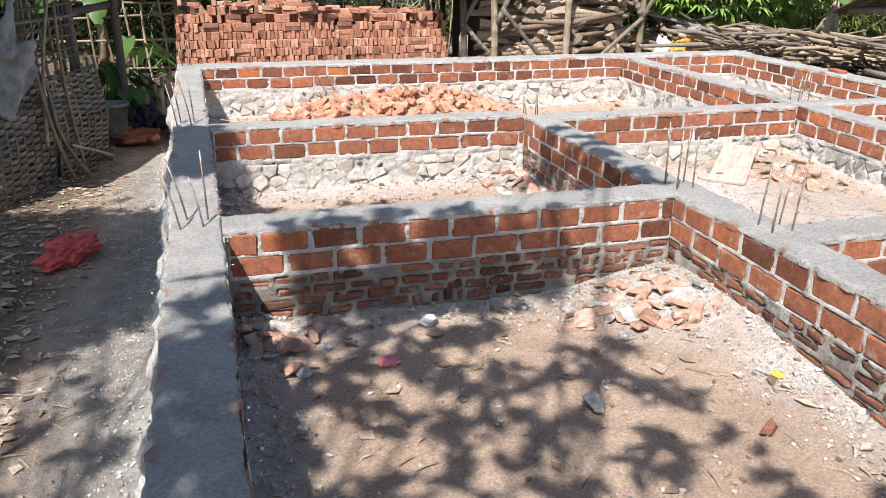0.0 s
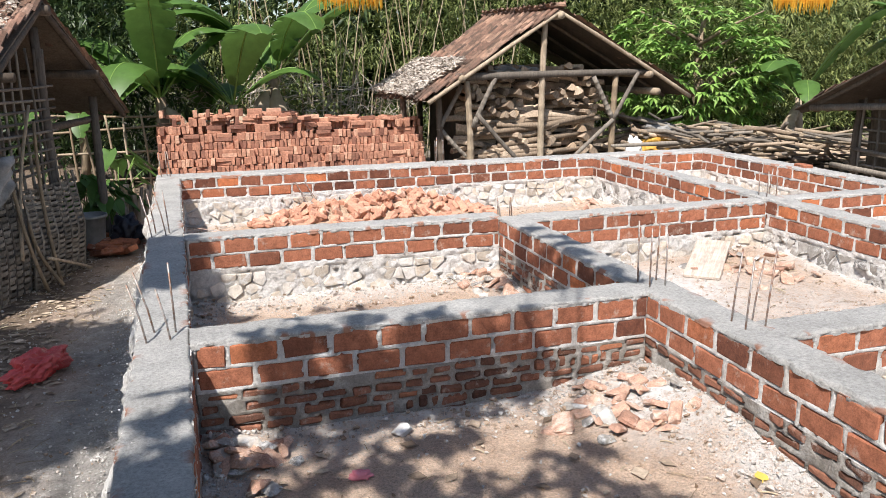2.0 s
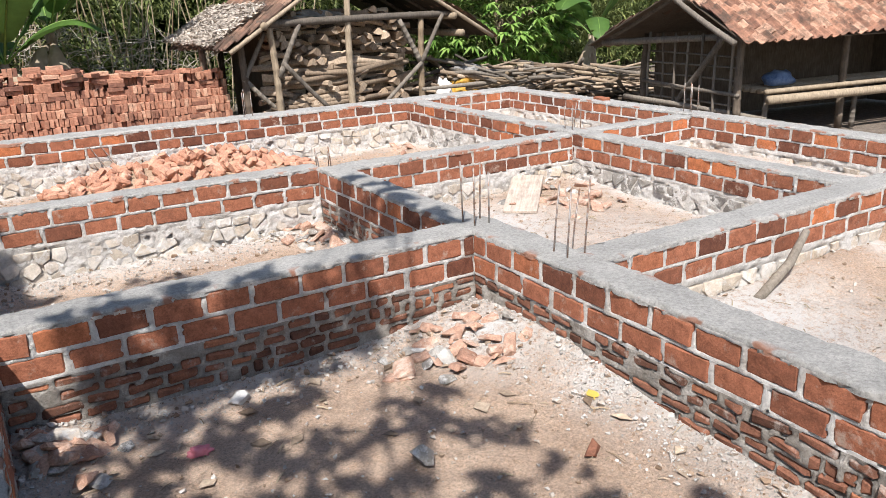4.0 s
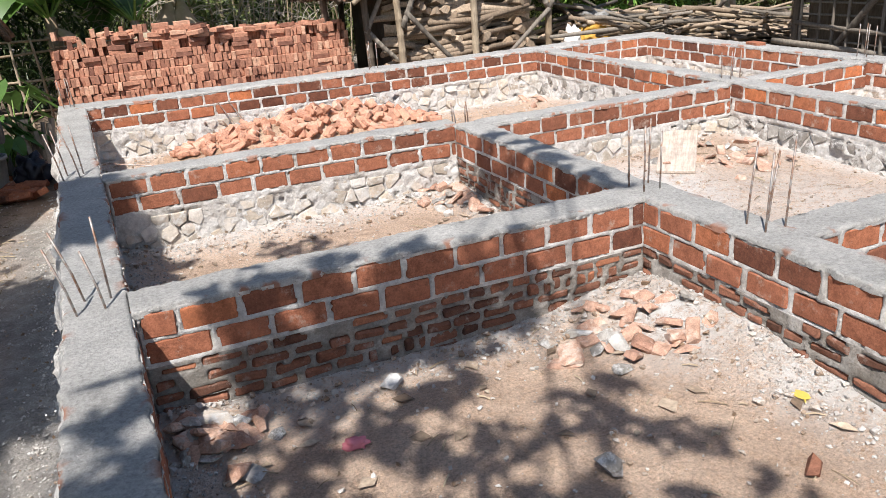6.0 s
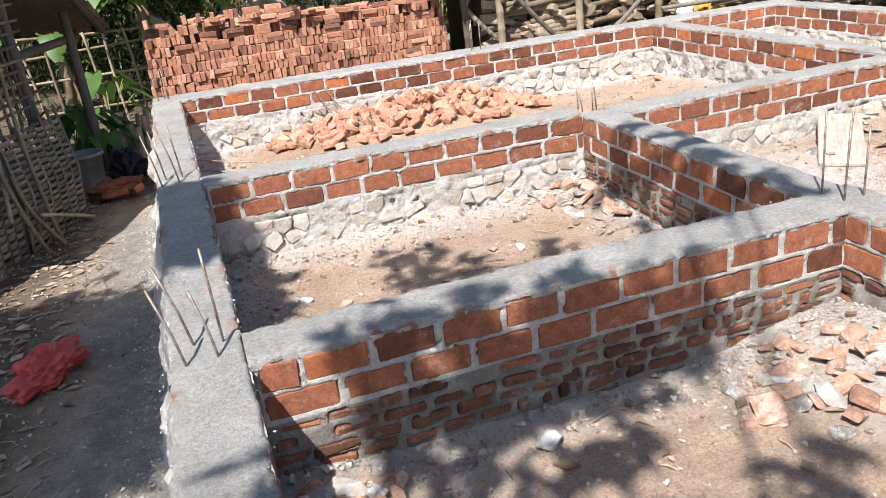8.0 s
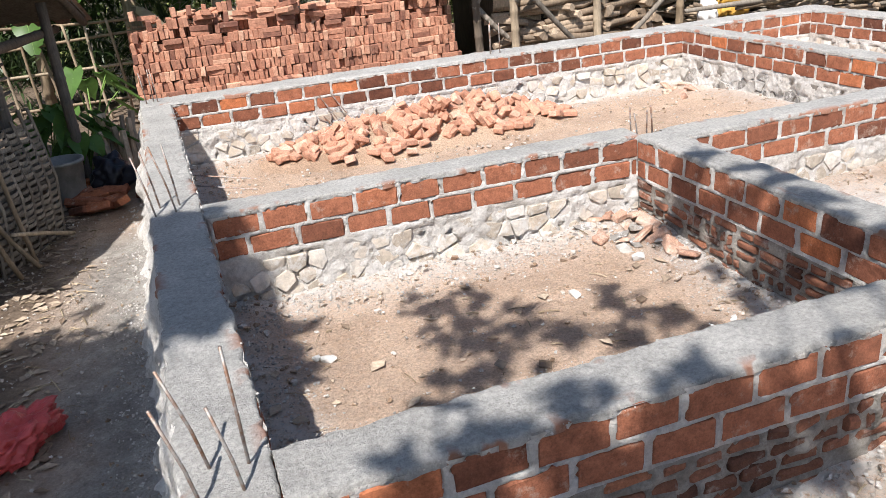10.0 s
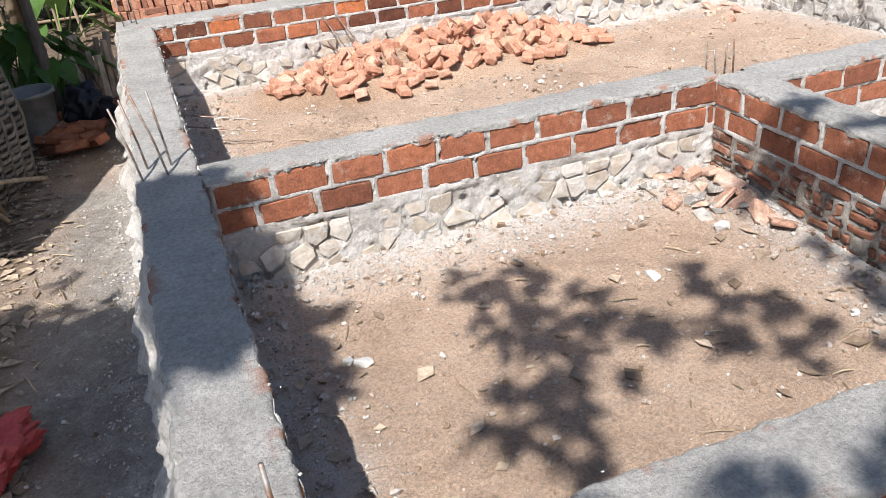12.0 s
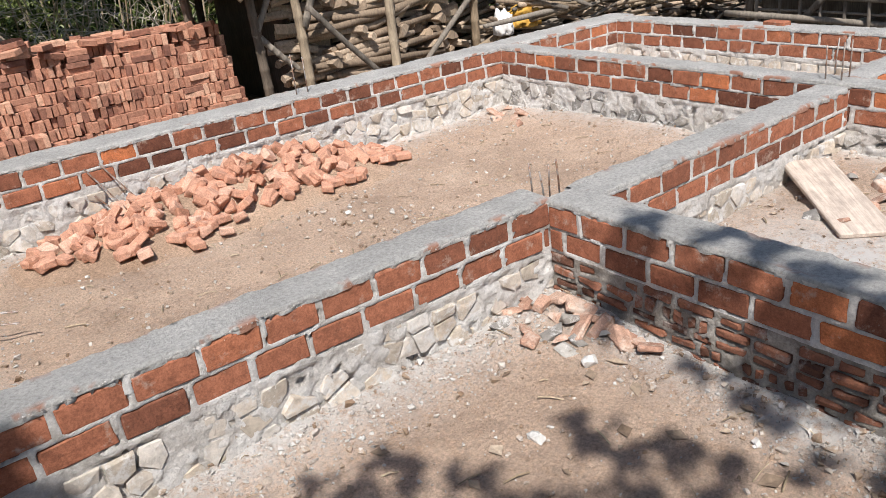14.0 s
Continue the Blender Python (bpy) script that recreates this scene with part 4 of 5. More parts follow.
def build_right_hut():
    h = thing("tiled_hut", "low open hut with red clay tile roof", "hut")
    ax = Vector((0.985, -0.17, 0)).normalized()
    no = Vector((-ax.y, ax.x, 0))
    o = Vector((8.75, 4.30, 0))

    def at(u, w, z):
        return o + ax * u + no * w + Vector((0, 0, z))

    roof_slope(h, at(0, -1.25, 1.22), at(5.2, -1.25, 1.22), at(0, 0, 1.80), M_TILE_RED, 400, 0.165, 0.155, 1.9)
    roof_slope(h, at(5.2, 1.95, 1.08), at(-0.25, 1.95, 1.08), at(5.2, 0, 1.80), M_TILE, 420)
    ridge = brick_mesh("ridge_tile", 430, M_TILE, (0.27, 0.17, 0.07), 0.02)
    for i in range(20):
        part("ridge_tile", ridge, h, m=Matrix.Translation(at(0.1 + i * 0.26, 0, 1.86)) @ pose(0, 0, 0, 0, U(-4, 4), -9.8 + U(-4, 4)))
    for u, w, z in ((0.35, -0.85, 1.4), (0.35, 1.2, 1.25), (2.2, -0.85, 1.4), (4.6, -0.85, 1.4), (4.8, 1.2, 1.3)):
        pole_part("post", at(u, w, -0.1), at(u, w, z), 0.055, M_POLE_DARK, h)
    for a, b, rr in (((-0.1, -1.2, 1.2), (-0.1, 0.05, 1.77), 0.04), ((-0.1, 1.95, 1.06), (-0.1, 0.05, 1.77), 0.045), ((-0.12, 1.7, 1.12), (0.6, -1.0, 1.25), 0.05), ((-0.1, 0, 1.74), (5.2, 0, 1.74), 0.05), ((0.3, 1.2, 0.55), (0.3, -0.9, 0.5), 0.03), ((0.3, -0.6, 1.3), (0.32, 0.5, 0.2), 0.045), ((0.1, 1.4, 0.3), (0.5, -1.2, 0.2), 0.04)):
        pole_part("beam", at(*a), at(*b), rr, M_BAMBOO_GREY, h)
    for i in range(7):
        pole_part("slat", at(0.33, 1.1 - i * 0.3, -0.05), at(0.33, 1.1 - i * 0.3, 1.28), 0.022, M_BAMBOO_GREY, h)
    for i in range(6):
        pole_part("slat", at(0.36, 1.2, 0.15 + i * 0.17), at(0.36, -0.85, 0.15 + i * 0.17 + U(-0.02, 0.02)), 0.016, M_BAMBOO_GREY, h)
    # back and end walls added in a dark colour, so that the inside stays dark
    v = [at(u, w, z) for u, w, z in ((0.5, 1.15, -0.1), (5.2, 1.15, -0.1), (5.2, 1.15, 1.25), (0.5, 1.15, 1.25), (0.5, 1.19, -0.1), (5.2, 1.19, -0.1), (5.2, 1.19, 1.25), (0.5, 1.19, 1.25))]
    part("back_wall", mesh_of("back_wall", v, [(0, 1, 2, 3), (7, 6, 5, 4), (0, 3, 7, 4), (1, 5, 6, 2), (3, 2, 6, 7)], M_POLE_DARK), h, "added dark back wall keeping the hut inside dark")
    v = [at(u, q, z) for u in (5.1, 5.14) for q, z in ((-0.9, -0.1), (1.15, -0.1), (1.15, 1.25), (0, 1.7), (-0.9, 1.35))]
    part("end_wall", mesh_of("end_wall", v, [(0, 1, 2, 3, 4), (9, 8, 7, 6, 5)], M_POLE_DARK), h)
    b = thing("bench", "worn bamboo bench with plank edge in the hut", "bench")
    for i in range(6):
        pole_part("slat", at(0.7, -0.95 + i * 0.13, 0.52), at(4.6, -0.95 + i * 0.13, 0.54), 0.035, M_BAMBOO, b, 0.02)
    for u in (0.8, 2.4, 4.4):
        pole_part("leg", at(u, -0.9, -0.1), at(u, -0.9, 0.5), 0.04, M_BAMBOO_GREY, b)
    v, f = tube([at(0.7, -1.02, 0.42), at(2.6, -1.03, 0.42), at(4.6, -1.02, 0.44)], 0.06, 8)
    part("edge_pole", mesh_of("edge_pole", v, f, M_BAMBOO, True), b)
    thing("blue_bundle", "dark blue plastic bundle on the bench", "bundle", at=tuple(at(1.15, -0.7, 0.57)), me=crumple("bundle", (0.5, 0.35, 0.2), 21, M_BLUE))


build_right_hut()


def weave(parent, a, b, z0, z1, rows, seed, bow=0.0):
    """A woven bamboo panel: upright stakes with strips passing before and behind them."""
    a, b = Vector((*a, 0)), Vector((*b, 0))
    L = (b - a).length
    d = (b - a) / L
    out = Vector((d.y, -d.x, 0))
    n = int(L / 0.12)
    r = random.Random(seed)
    for i in range(n + 1):
        p = a + d * (L * i / n)
        v, f = tube([p + Vector((0, 0, z0 - 0.1)), p + out * bow + Vector((0, 0, (z0 + z1) / 2)), p + Vector((0, 0, z1 + r.uniform(0.0, 0.1)))], 0.014, 5)
        part("stake", mesh_of("stake", v, f, M_BAMBOO_GREY), parent)
    for k2 in range(rows):
        z = z0 + (z1 - z0) * (k2 + 0.5) / rows
        hh = (z1 - z0) / rows * 0.47
        v, f = [], []
        m2 = n * 4
        sway = [r.uniform(-0.012, 0.012) for _ in range(6)]
        for i in range(m2 + 1):
            u = L * i / m2
            s = math.sin(math.pi * (i / 4.0 + k2)) * 0.020 + bow * math.sin(math.pi * (z - z0) / (z1 - z0)) * 0.8
            dz = 0.018 * noise.noise(Vector((u * 2.5, k2 * 1.7, seed))) + sway[int(5 * i / m2)] * 0.5
            p = a + d * u + out * s
            for q, o2 in ((-hh, 0.004), (hh, 0.004), (hh, -0.004), (-hh, -0.004)):
                w = p + out * o2
                v.append((w.x, w.y, z + q + dz))
        for i in range(m2):
            f += [(i * 4 + j, (i + 1) * 4 + j, (i + 1) * 4 + (j + 1) % 4, i * 4 + (j + 1) % 4) for j in range(4)]
        part("strip", mesh_of("strip", v, f, M_BAMBOO_GREY), parent)


def build_left_hut():
    h = thing("woven_hut", "old hut with woven bamboo wall and tiled roof", "hut")
    g = Vector((0.26, 0.966, 0)).normalized()
    w = Vector((-g.y, g.x, 0))
    o = Vector((-1.62, 2.91, 0))

    def at(u, s, z):
        return o + g * u + w * s + Vector((0, 0, z))

    rise = 1.10
    roof_slope(h, at(0, 4.4, 1.33), at(0, 0, 1.33), at(1.87, 4.4, 1.33 + rise), M_TILE_OLD, 500, 0.2, 0.2, 0.8)
    roof_slope(h, at(3.74, 0, 1.33), at(3.74, 4.4, 1.33), at(1.87, 0, 1.33 + rise), M_TILE, 520)
    s = Soup()
    for j in range(22):
        aa, bb = at(0.02, 4.4 - j * 0.2 - 0.03, 1.36), at(0.02, 4.4 - j * 0.2 - 0.13, 1.36)
        debris(s, aa, bb, g * 1.8 + Vector((0, 0, 1.06)), 420, 60 + j, 0.055)
    tagged(part("roof_litter", s.mesh("roof_litter", M_THATCH), h, "pale dried leaves caught between the tiles"), kind="stuff")
    for a, b, rr in (((0.02, 0.03, 1.27), (1.87, 0.03, 2.37), 0.035), ((3.72, 0.03, 1.27), (1.87, 0.03, 2.37), 0.035), ((-0.02, 0.1, 1.24), (-0.02, 4.4, 1.24), 0.04), ((1.87, -0.05, 2.34), (1.87, 4.4, 2.34), 0.05), ((0.9, -0.12, 1.75), (0.9, 4.4, 1.75), 0.04), ((2.75, -0.1, 1.75), (2.75, 4.4, 1.75), 0.045), ((0.1, 0.25, 1.2), (3.6, 0.25, 1.25), 0.045)):
        pole_part("beam", at(*a), at(*b), rr, M_POLE_DARK, h)
    for u, q, z in ((-0.15, 0.45, 1.3), (0.02, 0.30, 1.3), (-0.2, 0.62, 1.2), (1.15, 0.22, 1.9), (2.05, 0.2, 2.2), (3.3, 0.2, 1.5), (-0.1, 1.9, 1.3), (-0.1, 3.5, 1.3)):
        pole_part("post", at(u, q, -0.2), at(u, q, z), 0.05, M_BAMBOO_GREY, h)
    weave(h, (at(0.05, 0.16, 0).x, at(0.05, 0.16, 0).y), (at(1.2, 0.14, 0).x, at(1.2, 0.14, 0).y), -0.16, 0.78, 31, 3, 0.05)
    weave(h, (at(1.2, 0.10, 0).x, at(1.2, 0.10, 0).y), (at(2.1, 0.02, 0).x, at(2.1, 0.02, 0).y), -0.18, 0.75, 36, 4, 0.07)
    for i in range(9):
        u = 0.75 + i * 0.17
        pole_part("lattice_stick", at(u, 0.16, 0.6), at(u + U(-0.03, 0.03), 0.16, min(1.3 + u * 0.55, 2.0)), 0.014, M_BAMBOO_GREY, h, 0.02)
    for i in range(9):
        pole_part("lattice_stick", at(0.75, 0.15, 0.84 + i * 0.1), at(2.2, 0.15, 0.84 + i * 0.1 + U(-0.02, 0.02)), 0.014, M_BAMBOO_GREY, h, 0.02)
    for a, b in (((1.15, -0.05, -0.15), (0.95, 0.05, 0.95)), ((1.3, -0.12, -0.14), (1.1, 0.02, 0.5)), ((1.35, -0.08, -0.12), (1.5, 0.05, 1.35)), ((0.9, 0.02, 0.2), (1.45, 0.05, 1.5)), ((2.0, -0.1, -0.15), (1.2, -0.05, 0.15))):
        pole_part("leaning_stick", at(*a), at(*b), 0.017, M_BAMBOO, h, 0.06)
    # inner back wall, added in a dark colour so that the hut is dark inside
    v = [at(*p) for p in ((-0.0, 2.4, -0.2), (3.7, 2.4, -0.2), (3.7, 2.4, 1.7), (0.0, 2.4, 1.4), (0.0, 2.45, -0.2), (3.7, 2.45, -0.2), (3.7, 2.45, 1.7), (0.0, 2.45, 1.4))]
    part("inner_wall", mesh_of("inner_wall", v, [(0, 1, 2, 3), (7, 6, 5, 4), (0, 3, 7, 4), (1, 5, 6, 2), (3, 2, 6, 7)], M_POLE_DARK), h, "added dark inner wall keeping the hut inside dark")
    for i in range(12):
        pole_part("wall_board", at(-0.15, 0.75 + i * 0.13, -0.18), at(-0.15, 0.75 + i * 0.13 + U(-0.03, 0.03), 0.85), 0.045, M_BAMBOO_GREY, h, 0.02)
    # torn grey tarpaulin hanging from the eave
    for nm, pts, sd in (("tarp", ((0.0, -0.02, 1.27), (0.75, 0.0, 1.72), 0.5, 0.10), 1), ("tarp", ((-0.12, 0.30, 1.22), (0.85, -0.03, 1.12), 0.56, 0.0), 2)):
        a, b, drop, _ = pts
        v, f = [], []
        n, m2 = 26, 14
        A, B = at(*a), at(*b)
        for i in range(n + 1):
            t = i / n
            top = A.lerp(B, t) + Vector((0, 0, -0.22 * math.sin(math.pi * t) if sd == 1 else -0.05 * math.sin(math.pi * t)))
            dr = drop * ((0.35 + 0.5 * abs(noise.noise(Vector((t * 2.5, sd, 0))))) if sd == 1 else (0.5 + 0.5 * math.sin(math.pi * t) + 0.3 * noise.noise(Vector((t * 4, sd, 3)))))
            for j in range(m2 + 1):
                q = j / m2
                fold = 0.05 * math.sin(9 * t + 3 * q) * q + 0.05 * noise.noise(Vector((t * 5, q * 4, sd)))
                v.append(top + Vector((0, 0, -dr * q)) - w * (fold + 0.02))
        for i in range(n):
            f += [(i * (m2 + 1) + j, (i + 1) * (m2 + 1) + j, (i + 1) * (m2 + 1) + j + 1, i * (m2 + 1) + j + 1) for j in range(m2)]
        ob = part(nm, mesh_of(nm, v, f, M_TARP, True), h, "torn grey tarpaulin hanging in folds")
        ob.modifiers.new("thick", "SOLIDIFY").thickness = 0.004
    thing("maroon_cloth", "dark maroon cloth hanging inside the hut", "cloth", at=tuple(at(0.0, 0.55, 0.0)), me=crumple("cloth", (0.2, 0.25, 0.75), 31, M_MAROON))


build_left_hut()


# ---------------------------------------------------------------- plants
def leaf_soup(soup, p, d, length, width, r, droop=0.3):
    """A single folded leaf of two quads."""
    side = d.cross(Vector((r.uniform(-0.4, 0.4), r.uniform(-0.4, 0.4), 1))).normalized() * width / 2
    mid, end = p + d * length * 0.45, p + d * length + Vector((0, 0, -droop * length))
    soup.add([p, mid + side, end, mid - side], [(0, 1, 2, 3)])


def thicket(name, label, mat, spots, n, seed, length=0.22, width=0.03, clump=0.5, droop=0.35, category="thicket"):
    """Leaves in sprays round many centres, with an uneven outline."""
    r = random.Random(seed)
    s = Soup()
    for x, y, z, rad, k2 in spots:
        for c in range(int(n * k2)):
            q = Vector((r.gauss(0, 0.55), r.gauss(0, 0.4), r.gauss(0, 0.55))) * rad
            cen = Vector((x, y, z)) + q
            if cen.z < -0.1:
                continue
            main = Vector((r.gauss(0, 1), r.gauss(-0.3, 1), r.gauss(0.1, 0.6))).normalized()
            for i in range(7):
                d = (main + Vector((r.gauss(0, 0.45), r.gauss(0, 0.45), r.gauss(0, 0.4)))).normalized()
                leaf_soup(s, cen + main * 0.07 * i * clump * 2, d, length * r.uniform(0.6, 1.3), width * r.uniform(0.7, 1.3), r, droop)
    return thing(name, label, category, kind="stuff", me=s.mesh(name, mat))


def build_woods():
    r = random.Random(91)
    spots = []
    for i in range(46):
        x = -7 + i * 0.62 + r.uniform(-0.3, 0.3)
        for z in (0.4, 1.3, 2.2, 3.1):
            y = 12.0 + r.uniform(-0.6, 0.9) + 0.25 * z
            if z > 2.6 and -0.5 < x < 4.0:
                if r.random() < 0.85:
                    continue
            spots.append((x, y, z + r.uniform(-0.3, 0.3), 0.85, 1.0))
    thicket("bamboo_thicket", "dense yellow-green bamboo thicket behind the yard", M_BAMBOO_LEAF, [s for s in spots if s[0] > -0.6], 85, 1, 0.19, 0.032)
    # the shade on these bushes is put into their darker leaf colour
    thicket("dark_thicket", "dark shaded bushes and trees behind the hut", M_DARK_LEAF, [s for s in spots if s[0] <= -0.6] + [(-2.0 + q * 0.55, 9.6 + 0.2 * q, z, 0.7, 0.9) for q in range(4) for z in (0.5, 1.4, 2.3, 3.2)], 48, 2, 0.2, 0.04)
    back = [(x, 15.5, z, 1.6, 1.0) for x in np.arange(-9, 24, 1.5) for z in (0.5, 2.0, 3.6, 5.2)]
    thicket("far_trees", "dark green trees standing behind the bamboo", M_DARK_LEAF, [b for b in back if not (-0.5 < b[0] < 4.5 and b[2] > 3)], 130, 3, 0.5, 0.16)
    right = [(x, 8.6 + 0.2 * (x - 9) + 1.5, z, 0.9, 1.0) for x in np.arange(9.5, 21, 0.8) for z in (0.5, 1.4, 2.4)]
    thicket("hedge", "green bushes behind the tiled hut", M_BAMBOO_LEAF, right, 45, 4, 0.2, 0.04)
    # pale bare canes
    s = Soup()
    for i in range(60):
        x = r.uniform(0.5, 6.5) if i < 80 else r.uniform(-4, 14)
        y = r.uniform(11.2, 12.4)
        top = Vector((x + r.uniform(-0.9, 0.9), y + r.uniform(-0.3, 0.4), r.uniform(1.8, 4.4)))
        base = Vector((x, y, -0.1))
        s.add(*tube([base, base.lerp(top, 0.55) + Vector((r.uniform(-0.15, 0.15), 0, 0.1)), top], [0.014, 0.011, 0.004], 5))
    thing("bamboo_canes", "pale bare bamboo canes rising from the thicket", "bamboo", kind="stuff", me=s.mesh("canes", M_STRAW))
    s = Soup()
    for i in range(900):
        x, y = r.uniform(-1, 4.2), r.uniform(10.2, 11.6)
        z = r.uniform(0.1, 1.7) * (1 - 0.3 * abs(x - 1.6) / 3)
        d = Vector((r.gauss(0, 1), r.gauss(0, 0.5), r.gauss(0.2, 0.7))).normalized() * r.uniform(0.2, 0.6)
        p = Vector((x, y, z))
        s.add(*tube([p, p + d * 0.5 + Vector((0, 0, 0.04)), p + d], [0.006, 0.005, 0.003], 3, False))
    thing("dry_brush", "tangle of dry grass and twigs below the bamboo", "brush", kind="stuff", me=s.mesh("brush", M_THATCH))


build_woods()


def mango_tree(x, y, base=0.0):
    t = thing("mango_tree", "leafy mango tree with glossy bright green leaves", "tree", at=(x, y, base))
    r = random.Random(17)
    s = Soup()
    s.add(*tube([(0, 0, -0.1), (0.05, 0, 0.8), (0.0, 0.05, 1.8), (0.1, 0, 2.8)], [0.13, 0.11, 0.08, 0.04], 9))
    for i in range(9):
        a = r.uniform(0, 6.28)
        z = r.uniform(0.7, 2.2)
        s.add(*tube([(0, 0, z), (0.6 * math.cos(a), 0.6 * math.sin(a), z + 0.35), (1.2 * math.cos(a), 1.2 * math.sin(a), z + 0.6)], [0.045, 0.03, 0.012], 6))
    part("trunk", s.mesh("trunk", M_LOG, True), t, "grey brown trunk and limbs")
    c = Soup()
    for i in range(460):
        d = Vector((r.gauss(0, 1), r.gauss(0, 1), r.gauss(0, 1))).normalized()
        p = Vector((d.x * 1.75, d.y * 1.4, 1.75 + d.z * 1.45)) * 1.0
        p *= r.uniform(0.75, 1.06)
        p.z = max(p.z, 0.3)
        for q in range(9):
            a = 2 * math.pi * q / 9 + r.uniform(-0.2, 0.2)
            o = (d * r.uniform(0.1, 0.7) + Vector((math.cos(a), math.sin(a), 0)) * 0.9 + Vector((0, 0, r.uniform(-0.3, 0.3)))).normalized()
            leaf_soup(c, p, o, r.uniform(0.2, 0.32), 0.075, r, 0.35)
    part("crown", c.mesh("crown", M_MANGO_LEAF), t, "bright green crown of pointed leaves")


mango_tree(9.9, 10.2)


def banana_leaf(p, ang, length, width, rise, sag, tear, r, fold=0.25):
    """Verts and faces of an arching banana leaf with torn edges and a midrib."""
    n, v, f = 44, [], []
    d = Vector((math.cos(ang), math.sin(ang), 0))
    side = Vector((-d.y, d.x, 0))
    pts = []
    for i in range(n + 1):
        t = i / n
        pts.append(Vector(p) + d * (length * (t - 0.18 * t * t)) + Vector((0, 0, rise * length * t - sag * length * t * t)))
    for i, q in enumerate(pts):
        t = i / n
        w = width * (0.06 if t < 0.12 else math.sin(math.pi * min(1, (t - 0.10) / 0.92)) ** 0.55) / 2
        jag = 1 - tear * r.random() - (0.45 if r.random() < 0.09 else 0)
        up = Vector((0, 0, 1))
        v += [q + side * w * jag - up * w * fold, q + side * w * 0.5 - up * w * fold * 0.2, q, q - side * w * 0.5 - up * w * fold * 0.2, q - side * w * (1 - tear * r.random() - (0.45 if r.random() < 0.09 else 0)) - up * w * fold]
    for i in range(n):
        f += [(i * 5 + j, (i + 1) * 5 + j, (i + 1) * 5 + j + 1, i * 5 + j + 1) for j in range(4)]
    return v, f, pts


def banana(x, y, height, seed, leaves=7, size=1.0, dry=2, base=0.0, aim=()):
    r = random.Random(seed)
    t = thing("banana_plant", "banana plant with broad green arching leaves", "banana plant", "banana plants by the yard", at=(x, y, base))
    v, f = tube([(0, 0, -0.1), (0.02, 0, height * 0.5), (0.0, 0.02, height)], [0.11 * size, 0.09 * size, 0.05 * size], 9)
    part("stem", mesh_of("stem", v, f, M_BAMBOO, True), t, "thick stem wrapped in brown sheaths")
    for i in range(leaves):
        a = aim[i] if i < len(aim) else r.uniform(0, 6.28)
        L = r.uniform(1.2, 1.9) * size
        v, f, pts = banana_leaf((0, 0, height - 0.05), a, L, r.uniform(0.42, 0.58) * size, r.uniform(0.7, 1.7), r.uniform(0.8, 1.15), 0.12, r)
        lf = part("leaf", mesh_of("leaf", v, f, M_BANANA_LEAF, True), t)
        vv, ff = tube(pts, [0.012 * size * (1 - 0.8 * q / (len(pts) - 1)) for q in range(len(pts))], 5)
        part("midrib", mesh_of("midrib", vv, ff, M_MANGO_LEAF, True), lf)
    for i in range(dry):
        v, f, pts = banana_leaf((0, 0, height - 0.15), r.uniform(3.6, 6.0), 1.0 * size, 0.3 * size, 0.2, 1.5, 0.5, r, 0.9)
        part("dry_leaf", mesh_of("dry_leaf", v, f, M_BANANA_DRY, True), t, "brown withered hanging leaf")


banana(-0.35, 9.4, 1.35, 3, 8, 1.45, 1, aim=(3.3, 2.7, 4.3, 1.2, 0.2))
banana(0.75, 9.7, 1.2, 4, 8, 1.3, 3, aim=(5.9, 0.2, 2.6, 1.6, 3.5))
banana(1.45, 10.0, 1.6, 5, 7, 1.3, 2, aim=(5.0, 5.9, 3.8))
banana(-1.5, 9.2, 1.2, 9, 5, 0.7, 0)
banana(11.4, 9.0, 1.1, 6, 6, 1.1, 1, aim=(3.6, 5.0))
banana(12.4, 7.0, 1.9, 7, 7, 1.0, 2, aim=(3.9, 5.4))


def taro(x, y, seed, n, size):
    """Broad heart-shaped leaves on thin stalks."""
    r = random.Random(seed)
    t = thing("taro_plant", "low plant with broad heart-shaped green leaves", "plant", at=(x, y, gz(x, y)))
    for i in range(n):
        a, h, o = r.uniform(0, 6.28), r.uniform(0.2, 0.55) * size, r.uniform(0.1, 0.32) * size
        tip = Vector((o * math.cos(a), o * math.sin(a), h))
        v, f = tube([(0, 0, 0), tip * 0.6 + Vector((0, 0, 0.06)), tip], 0.008, 5)
        st = part("stalk", mesh_of("stalk", v, f, M_MANGO_LEAF), t)
        L, w = r.uniform(0.2, 0.3) * size, r.uniform(0.15, 0.21) * size
        prof = [(-0.25, 0.0), (-0.35, 0.35), (-0.1, 0.5), (0.25, 0.42), (0.6, 0.22), (1.0, 0.0)]
        d, s = Vector((math.cos(a), math.sin(a), -0.9)).normalized(), Vector((-math.sin(a), math.cos(a), 0))
        mid = [tip + d * L * q for q, _ in prof]
        v = mid + [m3 + s * w * k2 + Vector((0, 0, 0.03)) for m3, (_, k2) in zip(mid, prof)] + [m3 - s * w * k2 + Vector((0, 0, 0.03)) for m3, (_, k2) in zip(mid, prof)]
        f = []
        for q in range(5):
            f += [(q, q + 1, 7 + q, 6 + q), (q + 1, q, 12 + q, 13 + q)]
        part("leaf", mesh_of("leaf", v, f, M_BANANA_LEAF), t)


taro(-0.98, 6.4, 1, 18, 1.1)
taro(-1.3, 6.7, 2, 12, 1.1)
taro(-0.95, 7.8, 3, 7, 1.3)


